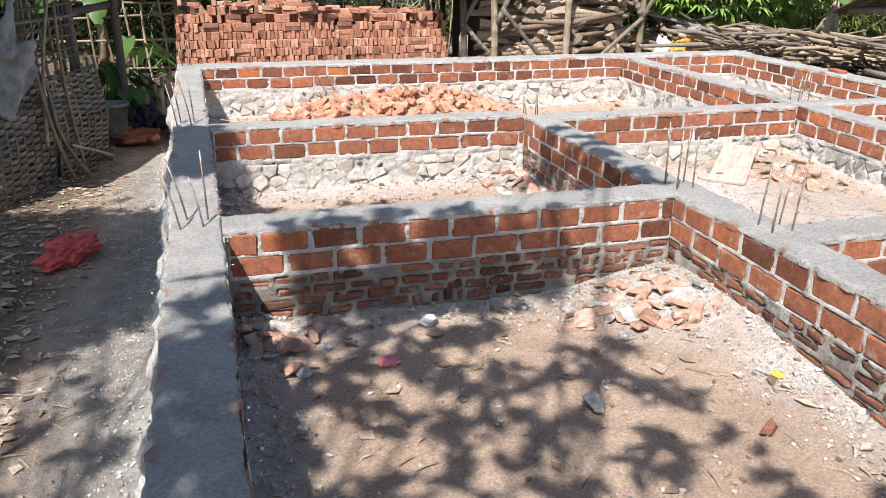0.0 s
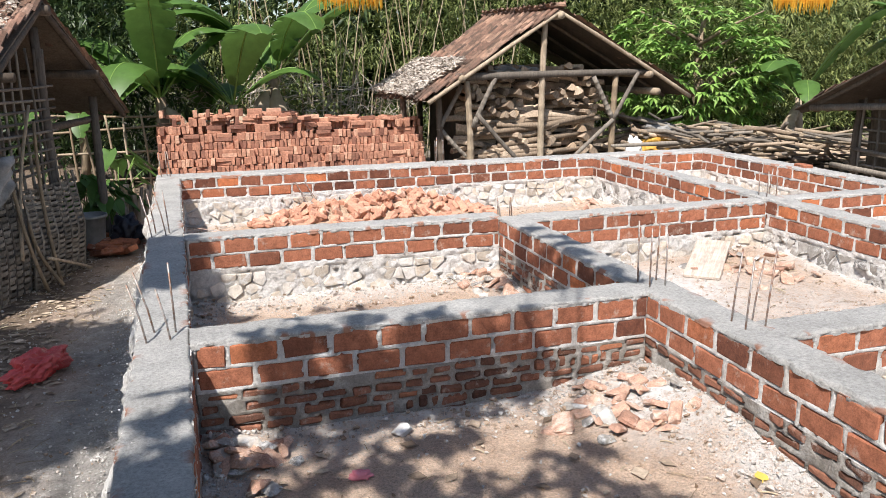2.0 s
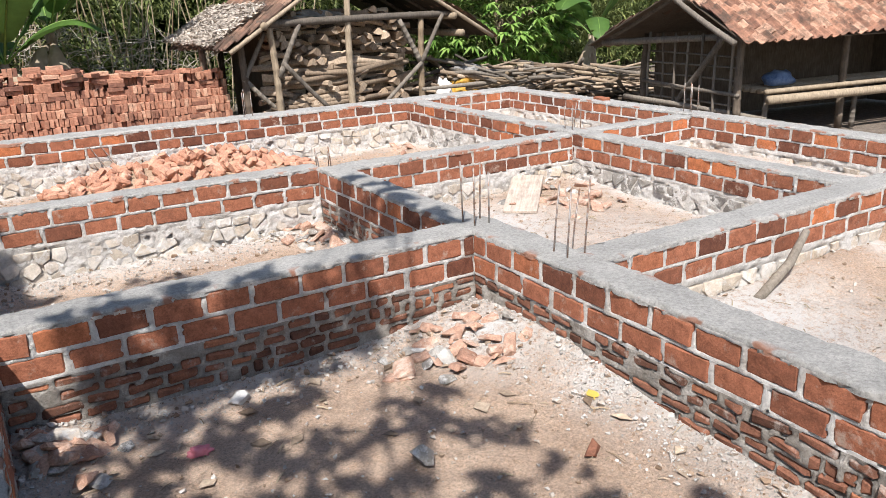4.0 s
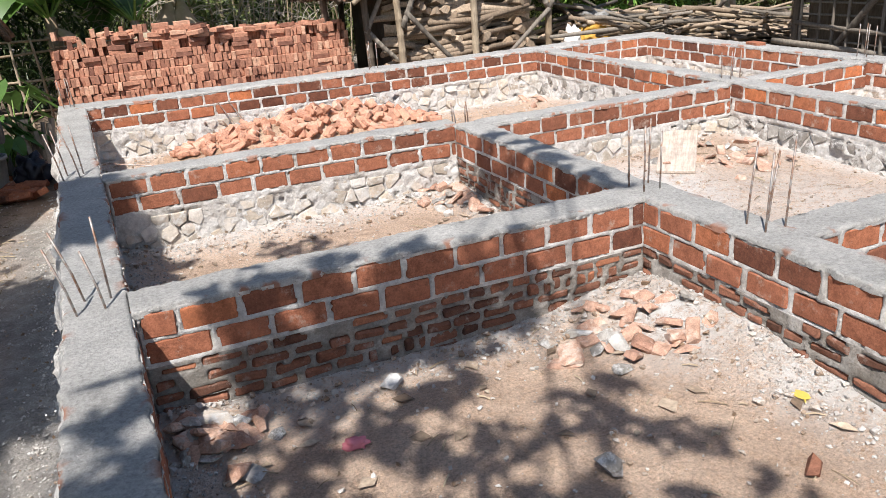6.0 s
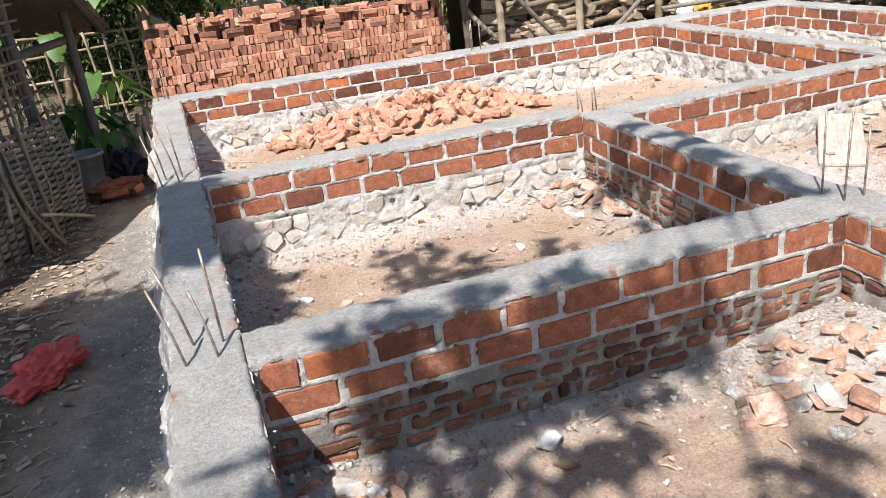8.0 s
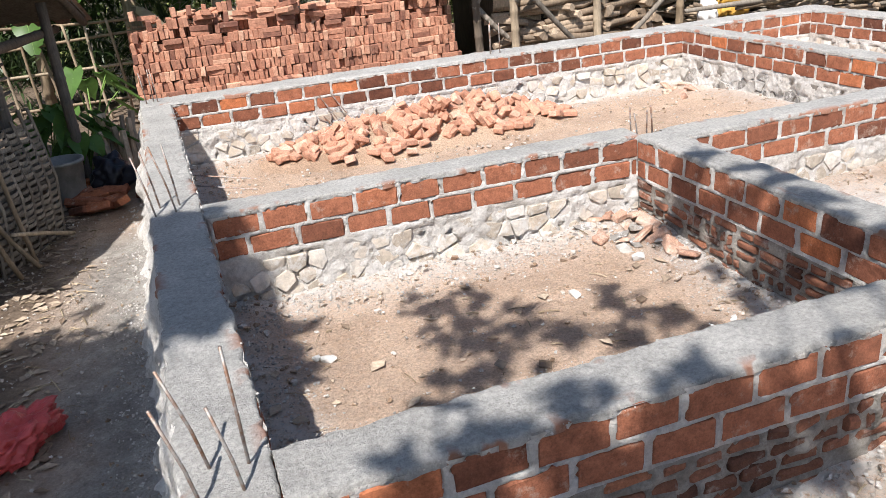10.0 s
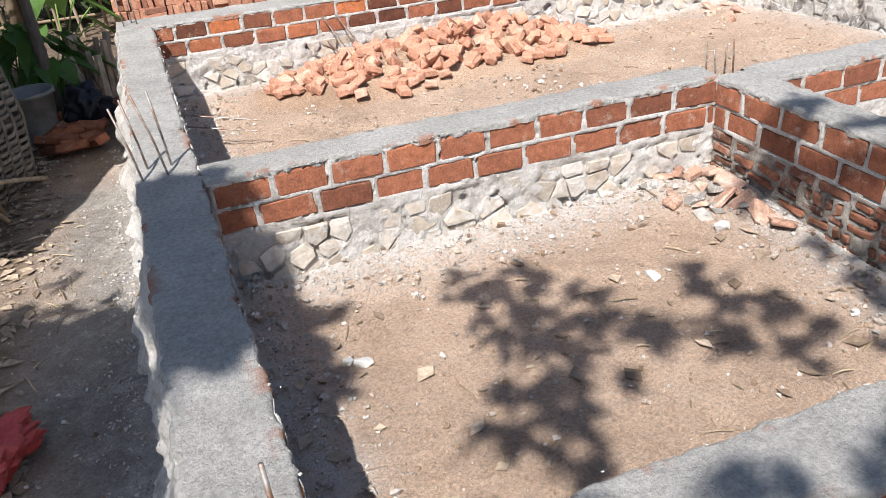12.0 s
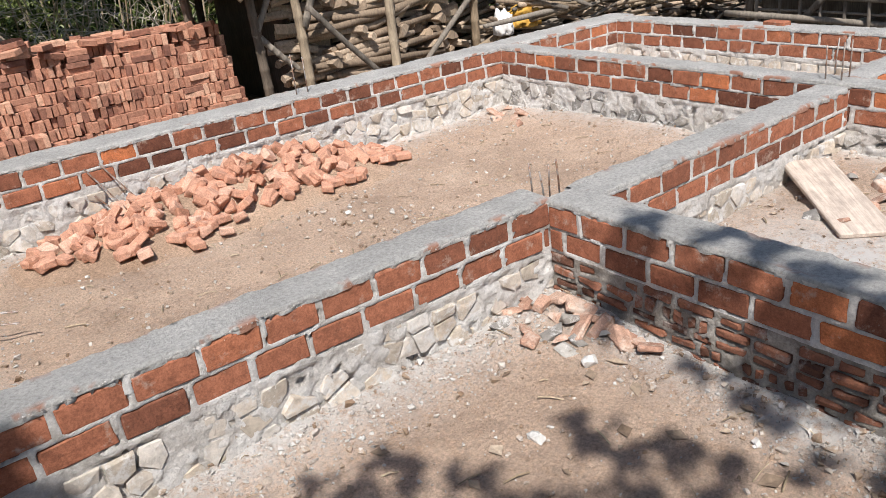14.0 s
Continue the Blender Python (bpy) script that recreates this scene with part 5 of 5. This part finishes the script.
def hanging_fronds(x, y, z, wide, seed, turn):
    r = random.Random(seed)
    s = Soup()
    for i in range(150):
        u = r.uniform(-wide / 2, wide / 2)
        p = Vector((u, r.uniform(-0.1, 0.1), r.uniform(-0.05, 0.05)))
        L = r.uniform(0.12, 0.34)
        s.add([p + Vector((-0.02, 0, 0)), p + Vector((0.02, 0, 0)), p + Vector((r.uniform(-0.04, 0.04), 0.02, -L))], [(0, 1, 2)])
    s.add(*tube([(-wide * 0.62, 0, 0.06), (0, 0, 0.03), (wide * 0.6, 0, 0.0)], 0.018, 5))
    ob = thing("dry_frond", "yellow withered frond hanging from above", "frond", at=(x, y, z), me=s.mesh("frond", M_AUTUMN))
    ob.rotation_euler = (0, 0, turn)


hanging_fronds(2.6, 9.0, 2.93, 1.0, 1, 0.0)
hanging_fronds(10.3, 7.9, 2.9, 1.0, 2, -0.4)


def shade_tree():
    """The tree behind the walker, whose crown dapples the first rooms."""
    t = thing("shade_tree", "spreading leafy tree shading the near rooms", "tree", at=(0, 0, 0))
    r = random.Random(23)
    way = Vector((-0.43, -0.57, 1.0))
    hub = Vector((-2.6, -6.2, 2.6))
    wood = Soup()
    wood.add(*tube([(-2.9, -6.6, -0.3), (-2.8, -6.5, 1.2), hub, (-2.3, -5.6, 4.2)], [0.24, 0.2, 0.16, 0.08], 10))
    c = Soup()

    def clump(gx, gy, gz0, s, rad, n):
        p = Vector((gx, gy, gz0)) + way * s
        if r.random() < 0.15:
            wood.add(*tube([hub, hub.lerp(p, 0.5) + Vector((r.uniform(-0.5, 0.5), r.uniform(-0.3, 0.3), 0.8)), p], [0.035, 0.014, 0.004], 5))
        for i in range(n):
            q = p + Vector((r.gauss(0, 1), r.gauss(0, 1), r.gauss(0, 0.7))) * rad * 0.55
            m3 = Vector((r.gauss(0, 1), r.gauss(0, 1), r.gauss(0, 0.5))).normalized()
            for k2 in range(6):
                leaf_soup(c, q, (m3 + Vector((r.gauss(0, 0.6), r.gauss(0, 0.6), r.gauss(0, 0.4)))).normalized(), r.uniform(0.11, 0.19), 0.06, r, 0.3)

    # unseen leaf sheet, added in place of a roof to shade the path
    for gx in np.arange(-1.7, -0.34, 0.2):
        for gy in np.arange(0.0, 2.55, 0.2):
            if gx < -0.75 or gy > 0.7:
                clump(gx, gy + 0.3 * (gx < -0.9), -0.1, 4.4, 0.24, 30 if gy > 0.3 else 9)
    # dense unseen clumps, added to cast the straight-edged shade on the left cap
    for gy in np.arange(1.18, 2.3, 0.13):
        for gx in (-0.24, -0.12):
            clump(gx, gy, 0.6, 4.2, 0.10, 36)
    for height, far, size, leaves, spots in BOUGHS:
        for gx, gy in spots:
            clump(gx, gy, height, far * r.uniform(0.97, 1.03), size * r.uniform(0.8, 1.1), int(leaves * 0.42))
    part("trunk", wood.mesh("trunk", M_LOG, True), t, "brown trunk and branching limbs")
    part("crown", c.mesh("crown", M_DARK_LEAF), t, "dense crown of small dark leaves with added shading clumps")


# the boughs of the crown, each by the spots that it shades: height of the spots, way up to the bough, size and leaves of a clump
BOUGHS = [
    (0.35, 4.4, 0.15, 19, [(0.46, 0), (0.66, 0), (0.86, 0), (1.05, 0), (1.24, 0), (1.48, 0), (1.62, 0), (0.56, 0), (0.75, 0), (0.95, 0), (1.14, 0), (1.35, 0)]),
    (0.15, 4.4, 0.17, 15, [(0.5, -0.02), (0.8, -0.02), (1.1, -0.02), (1.36, -0.05), (0.65, -0.1), (0.95, -0.1), (1.2, -0.15)]),
    (0.6, 4.4, 0.08, 6, [(0.57, 0.14), (0.87, 0.11), (1.19, 0.08)]),
    (0.1, 4.2, 0.20, 16, [(0.4, -0.4), (0.6, -0.3), (0.85, -0.25), (1.15, -0.3), (0.5, -0.6), (0.73, -0.5), (0.95, -0.5), (0.4, -0.85), (0.65, -0.78), (0.9, -0.73), (1.1, -0.72)]),
    (0.1, 4.0, 0.16, 11, [(1.31, -0.9), (0.58, -1.08), (0.84, -1.0), (1.18, -1.29), (1.55, -0.72), (1.45, -0.92), (1.67, -1.0), (1.71, -1.16), (1.6, -1.4), (0.45, -1.3), (0.8, -1.35), (1.0, -1.1)]),
    (0.1, 3.9, 0.19, 14, [(0.4, -1.55), (0.75, -1.6), (1.1, -1.55), (1.46, -1.61), (1.89, -1.66), (0.55, -1.9), (0.95, -1.95), (1.35, -1.95), (1.75, -1.95), (2.1, -1.95)]),
    (0.6, 3.8, 0.10, 7, [(-0.08, -0.56), (-0.14, -0.74), (-0.07, -0.94), (-0.18, -0.85)]),
    (0.6, 3.7, 0.19, 44, [(-0.12, -1.15), (-0.16, -1.35), (-0.08, -1.5), (-0.14, -1.7), (-0.06, -1.85), (-0.16, -2.0), (-0.1, -2.2)]),
    (-0.1, 4.2, 0.15, 8, [(-0.6, -0.15), (-0.9, -0.3), (-0.62, -0.58), (-0.95, -0.85), (-0.7, -1.2), (-1.1, -1.3)]),
    (0.1, 4.8, 0.13, 12, [(0.88, 1.75), (1.14, 1.70), (1.21, 1.5), (0.92, 1.36), (1.07, 1.17), (0.87, 1.12), (0.73, 0.98), (0.91, 0.9), (1.0, 1.5), (1.41, 1.22), (1.76, 1.41), (1.64, 1.15), (1.94, 1.14)]),
    (0.1, 4.8, 0.13, 9, [(1.75, 0.85), (2.0, 0.7), (2.2, 0.95), (2.2, 0.5)]),
    (0.33, 4.9, 0.17, 16, [(2.4, 1.85), (2.4, 1.65), (2.4, 1.35), (2.4, 1.1), (2.4, 0.95), (2.4, 0.7), (2.4, 0.45)]),
    (0.6, 4.9, 0.10, 8, [(2.52, 1.74), (2.54, 1.3), (2.53, 1.45), (2.5, 0.95)]),
]
shade_tree()


# ---------------------------------------------------------------- rebars, small things
def rebar(x, y, tops, z=TOP - 0.06, r0=0.005):
    g = thing("rebar_cluster", "rusty steel starter bars standing in the concrete", "rebar", "starter bars at wall junctions", at=(x, y, z + 0.0082 * max(y, 0)))
    for dx, dy, lx, ly, h in tops:
        v, f = tube([(dx, dy, -0.05), (dx + lx * 0.45, dy + ly * 0.45, h * 0.5), (dx + lx, dy + ly, h)], r0, 6)
        part("bar", mesh_of("bar", v, f, M_REBAR, True), g)


rebar(-0.12, 0.14, ((-0.05, -0.06, -0.08, 0.02, 0.34), (-0.02, 0.08, -0.09, 0.02, 0.36), (0.05, -0.05, -0.06, 0.03, 0.30), (0.06, 0.06, -0.01, 0.01, 0.40)))
rebar(-0.19, 2.42, ((-0.05, -0.06, -0.07, 0.05, 0.36), (-0.03, 0.06, -0.05, 0.03, 0.36), (0.05, -0.04, -0.08, 0.03, 0.40), (0.06, 0.06, -0.03, 0.02, 0.38)))
rebar(2.5, 0.14, ((-0.05, -0.06, 0.0, 0.0, 0.40), (-0.05, 0.06, -0.01, 0, 0.42), (0.05, -0.06, 0, 0.0, 0.36), (0.06, 0.05, 0.01, 0, 0.40)))
rebar(2.54, -0.62, ((-0.06, -0.06, 0.04, 0.02, 0.40), (-0.05, 0.06, 0.06, 0.02, 0.42), (0.05, -0.06, 0.08, 0.05, 0.44), (0.06, 0.05, 0.08, 0.03, 0.36)))
rebar(2.50, 2.33, ((-0.05, -0.04, -0.03, 0, 0.17), (-0.04, 0.05, 0.0, 0.02, 0.18), (0.05, -0.04, -0.02, 0, 0.20), (0.06, 0.04, 0.0, 0, 0.15)))
rebar(6.68, 2.24, ((-0.05, -0.05, 0, 0, 0.36), (-0.05, 0.05, 0.0, 0, 0.36), (0.05, -0.05, 0, 0, 0.34), (0.05, 0.05, 0, 0, 0.36)))
rebar(5.05, 2.24, ((-0.05, -0.05, 0, 0, 0.3), (-0.05, 0.05, -0.02, 0, 0.28), (0.05, -0.05, 0, 0, 0.3), (0.05, 0.05, 0.03, 0, 0.3)))
rebar(2.9, 5.46, ((-0.05, -0.05, 0, 0, 0.34), (0.0, 0.05, 0.0, 0, 0.36), (0.05, -0.05, 0, 0, 0.34)))
rebar(-0.22, 5.48, ((-0.05, -0.05, -0.02, 0, 0.32), (0.04, -0.03, -0.02, 0, 0.34), (0.0, 0.05, 0, 0, 0.33)))
g = thing("tie_bars", "thin steel bars jutting from the brick wall", "rebar")
for a, b in (((1.14, 5.33, 0.55), (1.28, 4.95, 0.26)), ((1.24, 5.33, 0.56), (1.38, 4.95, 0.28)), ((1.15, 5.33, 0.36), (1.26, 5.0, 0.2))):
    v, f = tube([a, b], 0.006, 6)
    part("bar", mesh_of("bar", v, f, M_REBAR), g)
g = thing("tie_bars", "thin steel bars jutting over the room floor", "rebar")
for y, z in ((3.05, 0.33), (3.2, 0.22), (4.05, 0.36), (4.2, 0.24)):
    v, f = tube([(-0.1, y, z), (0.38, y - 0.22, z - 0.06)], 0.005, 6)
    part("bar", mesh_of("bar", v, f, M_REBAR), g)


def plank():
    """A pale board propped on bricks."""
    bm = bmesh.new()
    bmesh.ops.create_cube(bm, size=1)
    for v in bm.verts:
        v.co = Vector((v.co.x * 0.28, v.co.y * 0.9, v.co.z * 0.03))
    bmesh.ops.bevel(bm, geom=list(bm.edges), offset=0.006, segments=1, affect="EDGES")
    me = bpy.data.meshes.new("plank")
    bm.to_mesh(me)
    bm.free()
    me.materials.append(M_PLANK)
    ob = thing("plank", "pale wooden board lying across loose bricks", "plank", me=me)
    ob.matrix_basis = pose(4.06, 1.72, 0.24, 6, 0, -42)


plank()
thing("red_bag", "crumpled red plastic bag on the path", "plastic bag", at=(-0.98, 1.72, gz(-0.98, 1.72) + 0.02), me=crumple("bag", (0.44, 0.22, 0.15), 4, M_REDBAG, 5, 0.42)).rotation_euler = (0, 0, 1.0)
thing("black_bag", "black plastic bag beside the bucket", "plastic bag", at=(-0.72, 5.95, gz(-0.72, 5.95) + 0.02), me=crumple("bag", (0.36, 0.34, 0.3), 8, M_BLACK, 4, 0.4))


def bucket(x, y):
    b = thing("bucket", "grey plastic bucket standing on the soil", "bucket", at=(x, y, gz(x, y)))
    n, v, f = 20, [], []
    for rr, z in ((0.13, 0.0), (0.17, 0.36), (0.185, 0.36), (0.185, 0.39), (0.165, 0.39), (0.12, 0.02)):
        v += [(rr * math.cos(2 * math.pi * i / n), rr * math.sin(2 * math.pi * i / n), z) for i in range(n)]
    for k2 in range(5):
        f += [(k2 * n + i, k2 * n + (i + 1) % n, (k2 + 1) * n + (i + 1) % n, (k2 + 1) * n + i) for i in range(n)]
    f.append(tuple(5 * n + i for i in range(n)))
    part("body", mesh_of("body", v, f, M_BUCKET, True), b)


bucket(-1.08, 5.75)


def fence():
    g = thing("bamboo_fence", "rickety bamboo lattice fence among the plants", "fence")
    for i in range(7):
        x = -1.75 + i * 0.24
        pole_part("stake", (x, 8.6, -0.1), (x + U(-0.16, -0.04), 8.6, 1.15), 0.018, M_BAMBOO, g)
    for z in (0.25, 0.6, 0.95, 1.15):
        pole_part("rail", (-2.0, 8.63, z + U(-0.05, 0.05)), (-0.2, 8.63, z + U(-0.05, 0.05)), 0.018, M_BAMBOO, g)


fence()
g = thing("scrap_wood", "offcuts and bark leaning by the plants", "wood scraps")
for i in range(14):
    x, y = -0.62 + U(-0.18, 0.2), 6.35 + U(-0.2, 0.3)
    v, f = tube([(x, y, gz(x, y)), (x + U(-0.1, 0.1), y + U(0, 0.15), U(0.25, 0.45))], [U(0.03, 0.06), U(0.02, 0.04)], 5)
    part("offcut", mesh_of("offcut", v, f, M_LITTER if i % 3 else M_SPLIT), g)
g = thing("brick_rubble", "broken red bricks beside the path end", "rubble")
for i in range(34):
    x, y = U(-1.0, -0.38), 5.5 + U(-0.3, 0.75)
    part("brick", BRICKS[i % 6], g, m=pose(x, y, gz(x, y) + U(0.02, 0.08), U(-30, 30) + 90, U(-20, 20), U(0, 180)))


def lone(name, label, cat, x, y, size, mat, seed, sink=0.3):
    me = hull_mesh(name, size, seed, mat, 16)
    ob = thing(name, label, cat, at=(x, y, gz(x, y) + size[2] * (0.5 - sink)), me=me)
    ob.rotation_euler = (0, 0, seed)


lone("concrete_block", "small grey lump of concrete on the soil", "stone", 1.36, -1.15, (0.12, 0.09, 0.09), M_STONE_GREY, 5, 0.1)
lone("mortar_lump", "white mortar lump on bare soil", "mortar lump", 0.36, 1.53, (0.09, 0.06, 0.05), M_LUMP, 6)
lone("mortar_lump", "white mortar lump on bare soil", "mortar lump", 0.31, 1.56, (0.05, 0.05, 0.04), M_LUMP, 7)
lone("stone", "pale grey stone on bare soil", "stone", 1.61, 1.54, (0.08, 0.06, 0.05), M_LUMP, 8)
lone("stone", "pale grey stone beside broken bricks", "stone", 2.08, 1.71, (0.08, 0.07, 0.07), M_LUMP, 9)
lone("brick_bit", "broken brick on bare soil", "brick", 1.95, -1.45, (0.14, 0.09, 0.07), M_BRICK_LOW, 10)
lone("flat_stone", "flat grey stone in the room corner", "stone", 0.28, -0.55, (0.13, 0.1, 0.04), M_STONE_GREY, 11)
lone("stone", "brown stone by the wall corner", "stone", 0.2, -0.22, (0.17, 0.12, 0.12), M_STONE, 12)
lone("mortar_lump", "mortar lump below the brick wall", "mortar lump", 0.93, -0.22, (0.13, 0.08, 0.07), M_LUMP, 13)
ob = thing("loose_brick", "single brick lying on the far wall cap", "brick", me=BRICKS[2])
ob.matrix_basis = pose(6.68, 3.6, TOP + 0.036, 90, 0, 80)
for x, y, a in ((0.66, -0.56, 0.3),):
    thing("pink_wrapper", "crumpled pink plastic wrapper on soil", "litter", at=(x, y, gz(x, y)), me=crumple("wrapper", (0.09, 0.06, 0.04), 2, M_PINK, 3, 0.5))
v, f, pts = banana_leaf((2.2, -1.2, gz(2.2, -1.2) + 0.02), 0.9, 0.2, 0.09, 0.1, 0.12, 0.1, random.Random(2))
thing("fallen_leaf", "yellow fallen leaf on the rubble", "leaf", me=mesh_of("leaf", v, f, M_YELLOW_LEAF))
v, f = tube([(3.62, -0.95, 0.2), (3.95, -0.9, 0.33), (4.14, -0.86, 0.48)], [0.03, 0.028, 0.022], 7)
thing("stick", "grey stick propped against the brick wall", "stick", me=mesh_of("stick", v, f, M_BAMBOO_GREY, True))


def scatter():
    r = random.Random(77)
    rocks = [hull_data((1, 1, 0.8), 500 + s, 9) for s in range(8)]
    s, n = Soup(), 0
    while n < 9000:
        x, y = r.uniform(-0.05, 4.9), r.uniform(-2.6, 5.2)
        if x > 2.4 and y < -0.9 and r.random() < 0.5:
            continue
        size = 0.006 + 0.026 * r.random() ** 3
        edge = min(abs(x - 0.0), abs(x - 2.38), abs(y), abs(y - 2.2))
        if edge > 0.35 and r.random() < 0.45:
            continue
        if edge < 0.3:
            size *= 1.5
        vs, fs = rocks[n % 8]
        m = pose(x, y, gz(x, y) + size * 0.25, 0, 0, r.uniform(0, 360))
        s.add([m @ (q * size * r.uniform(0.9, 1.2)) for q in vs], fs)
        n += 1
    for i in range(2600):
        x, y = r.uniform(-1.6, -0.4), r.uniform(-2.4, 5.2)
        size = 0.008 + 0.02 * r.random() ** 3
        vs, fs = rocks[i % 8]
        m = pose(x, y, gz(x, y) + size * 0.25, 0, 0, r.uniform(0, 360))
        s.add([m @ (q * size) for q in vs], fs)
    thing("pebbles", "scattered small stones and mortar crumbs", "pebbles", kind="stuff", me=s.mesh("pebbles", M_PEBBLE))
    s = Soup()
    for ax, ay, bx, by, zz, wide, n in ((-0.205, -4, -0.295, 5.5, 0.6, 0.022, 500), (0.01, -2.6, -0.08, 5.2, 0.6, 0.022, 400), (0, 0.0, 2.4, 0.0, 0.6, 0.015, 260), (0, 2.23, 2.4, 2.23, 0.612, 0.015, 240), (0, 0.22, 2.4, 0.22, 0.6, 0.02, 260),
                                        (-0.46, -2.4, -0.5, 5.2, None, 0.07, 1400), (0.12, -2.4, 0.1, 5.1, None, 0.09, 2200), (0.1, -0.12, 2.3, -0.12, None, 0.08, 700), (0.1, 2.12, 2.3, 2.12, None, 0.1, 900), (2.28, -2.2, 2.3, 2.1, None, 0.12, 1700), (0.2, 5.1, 4.8, 5.1, None, 0.15, 700)):
        for i in range(n):
            q = r.random()
            x, y = ax + (bx - ax) * q + r.gauss(0, wide), ay + (by - ay) * q + r.gauss(0, wide)
            size = (0.009 if zz is None else 0.004) + (0.016 if zz is None else 0.009) * r.random() ** 3
            vs, fs = rocks[i % 8]
            base = gz(x, y) if zz is None else zz - 0.006 + (0.0082 * max(y, 0) if abs(bx - ax) < 0.5 else 0)
            m = pose(x, y, base + size * 0.25, 0, 0, r.uniform(0, 360))
            s.add([m @ (p * size) for p in vs], fs)
    thing("mortar_crumbs", "pale crumbs of mortar along caps and wall feet", "crumbs", kind="stuff", me=s.mesh("crumbs", M_CRUMB))
    s = Soup()
    for i in range(900):
        left = i % 2
        x, y = (r.uniform(-1.9, -0.75), r.uniform(-2.4, 5.3)) if left else (r.uniform(0.05, 4.8), r.uniform(-2.4, 5.2))
        a, L = r.uniform(0, 6.28), r.uniform(0.03, 0.14) * (1.0 if left else 0.8)
        p, d = Vector((x, y, gz(x, y) + 0.008)), Vector((math.cos(a), math.sin(a), r.uniform(-0.05, 0.1))) * L
        s.add(*tube([p - d / 2, p + Vector((0, 0, 0.006)), p + d / 2], r.uniform(0.0015, 0.004), 4))
    thing("straw", "scattered straw and twigs on the ground", "straw", kind="stuff", me=s.mesh("straw", M_STRAW))
    s = Soup()
    for i in range(1500):
        x, y = (r.uniform(-2.2, -0.8) - 0.15 * r.random(), r.uniform(-2.6, 5.6)) if i % 15 else (r.uniform(0.05, 2.3), r.uniform(-2.4, 2.1))
        a, L = r.uniform(0, 6.28), r.uniform(0.035, 0.11)
        p, d = Vector((x, y, gz(x, y) + 0.006)), Vector((math.cos(a), math.sin(a), 0))
        q = Vector((-d.y, d.x, 0)) * L * r.uniform(0.2, 0.4)
        lift = Vector((0, 0, r.uniform(0.002, 0.012)))
        s.add([p - d * L / 2, p + q + lift, p + d * L / 2 + lift * 0.5, p - q + lift, p], [(0, 4, 1), (4, 2, 1), (4, 3, 2), (0, 3, 4)])
    thing("leaf_litter", "dry brown leaves strewn on the ground", "leaves", kind="stuff", me=s.mesh("litter", M_LITTER))


scatter()


# ---------------------------------------------------------------- bricks and stones of the walls
for ob, a, d, out, rot, top, low, stones, r, grey in PIECES:
    for u, z, w, h in top:
        p = a + d * u - out * (0.027 - r.uniform(0.0, 0.005))
        me = BRICKS[r.randrange(6)]
        o = part("brick", me, ob, m=pose(p.x, p.y, z, r.uniform(-1.5, 1.5), r.uniform(-1.2, 1.2), rot + r.uniform(-1, 1)))
        o.scale = (w / 0.222, 1, h / 0.1)
    for u, z, w, h in low:
        p = a + d * u - out * (0.027 - r.uniform(-0.004, 0.008))
        o = part("brick", LOWS[r.randrange(8)], ob, m=pose(p.x, p.y, z, r.uniform(-4, 4), r.uniform(-3, 3), rot + r.uniform(-4, 4)))
        o.scale = (w / 0.16, 1, h / 0.05)
    for u, z, ring in stones:
        p = a + d * u - out * 0.006
        me = cell_mesh("stone", ring, r.choice((0.0, 0.004, 0.008, 0.016)) + r.uniform(0.0, 0.006), r, M_STONE_GREY if grey else M_STONE)
        part("stone", me, ob, m=pose(p.x, p.y, z, 0, 0, rot))
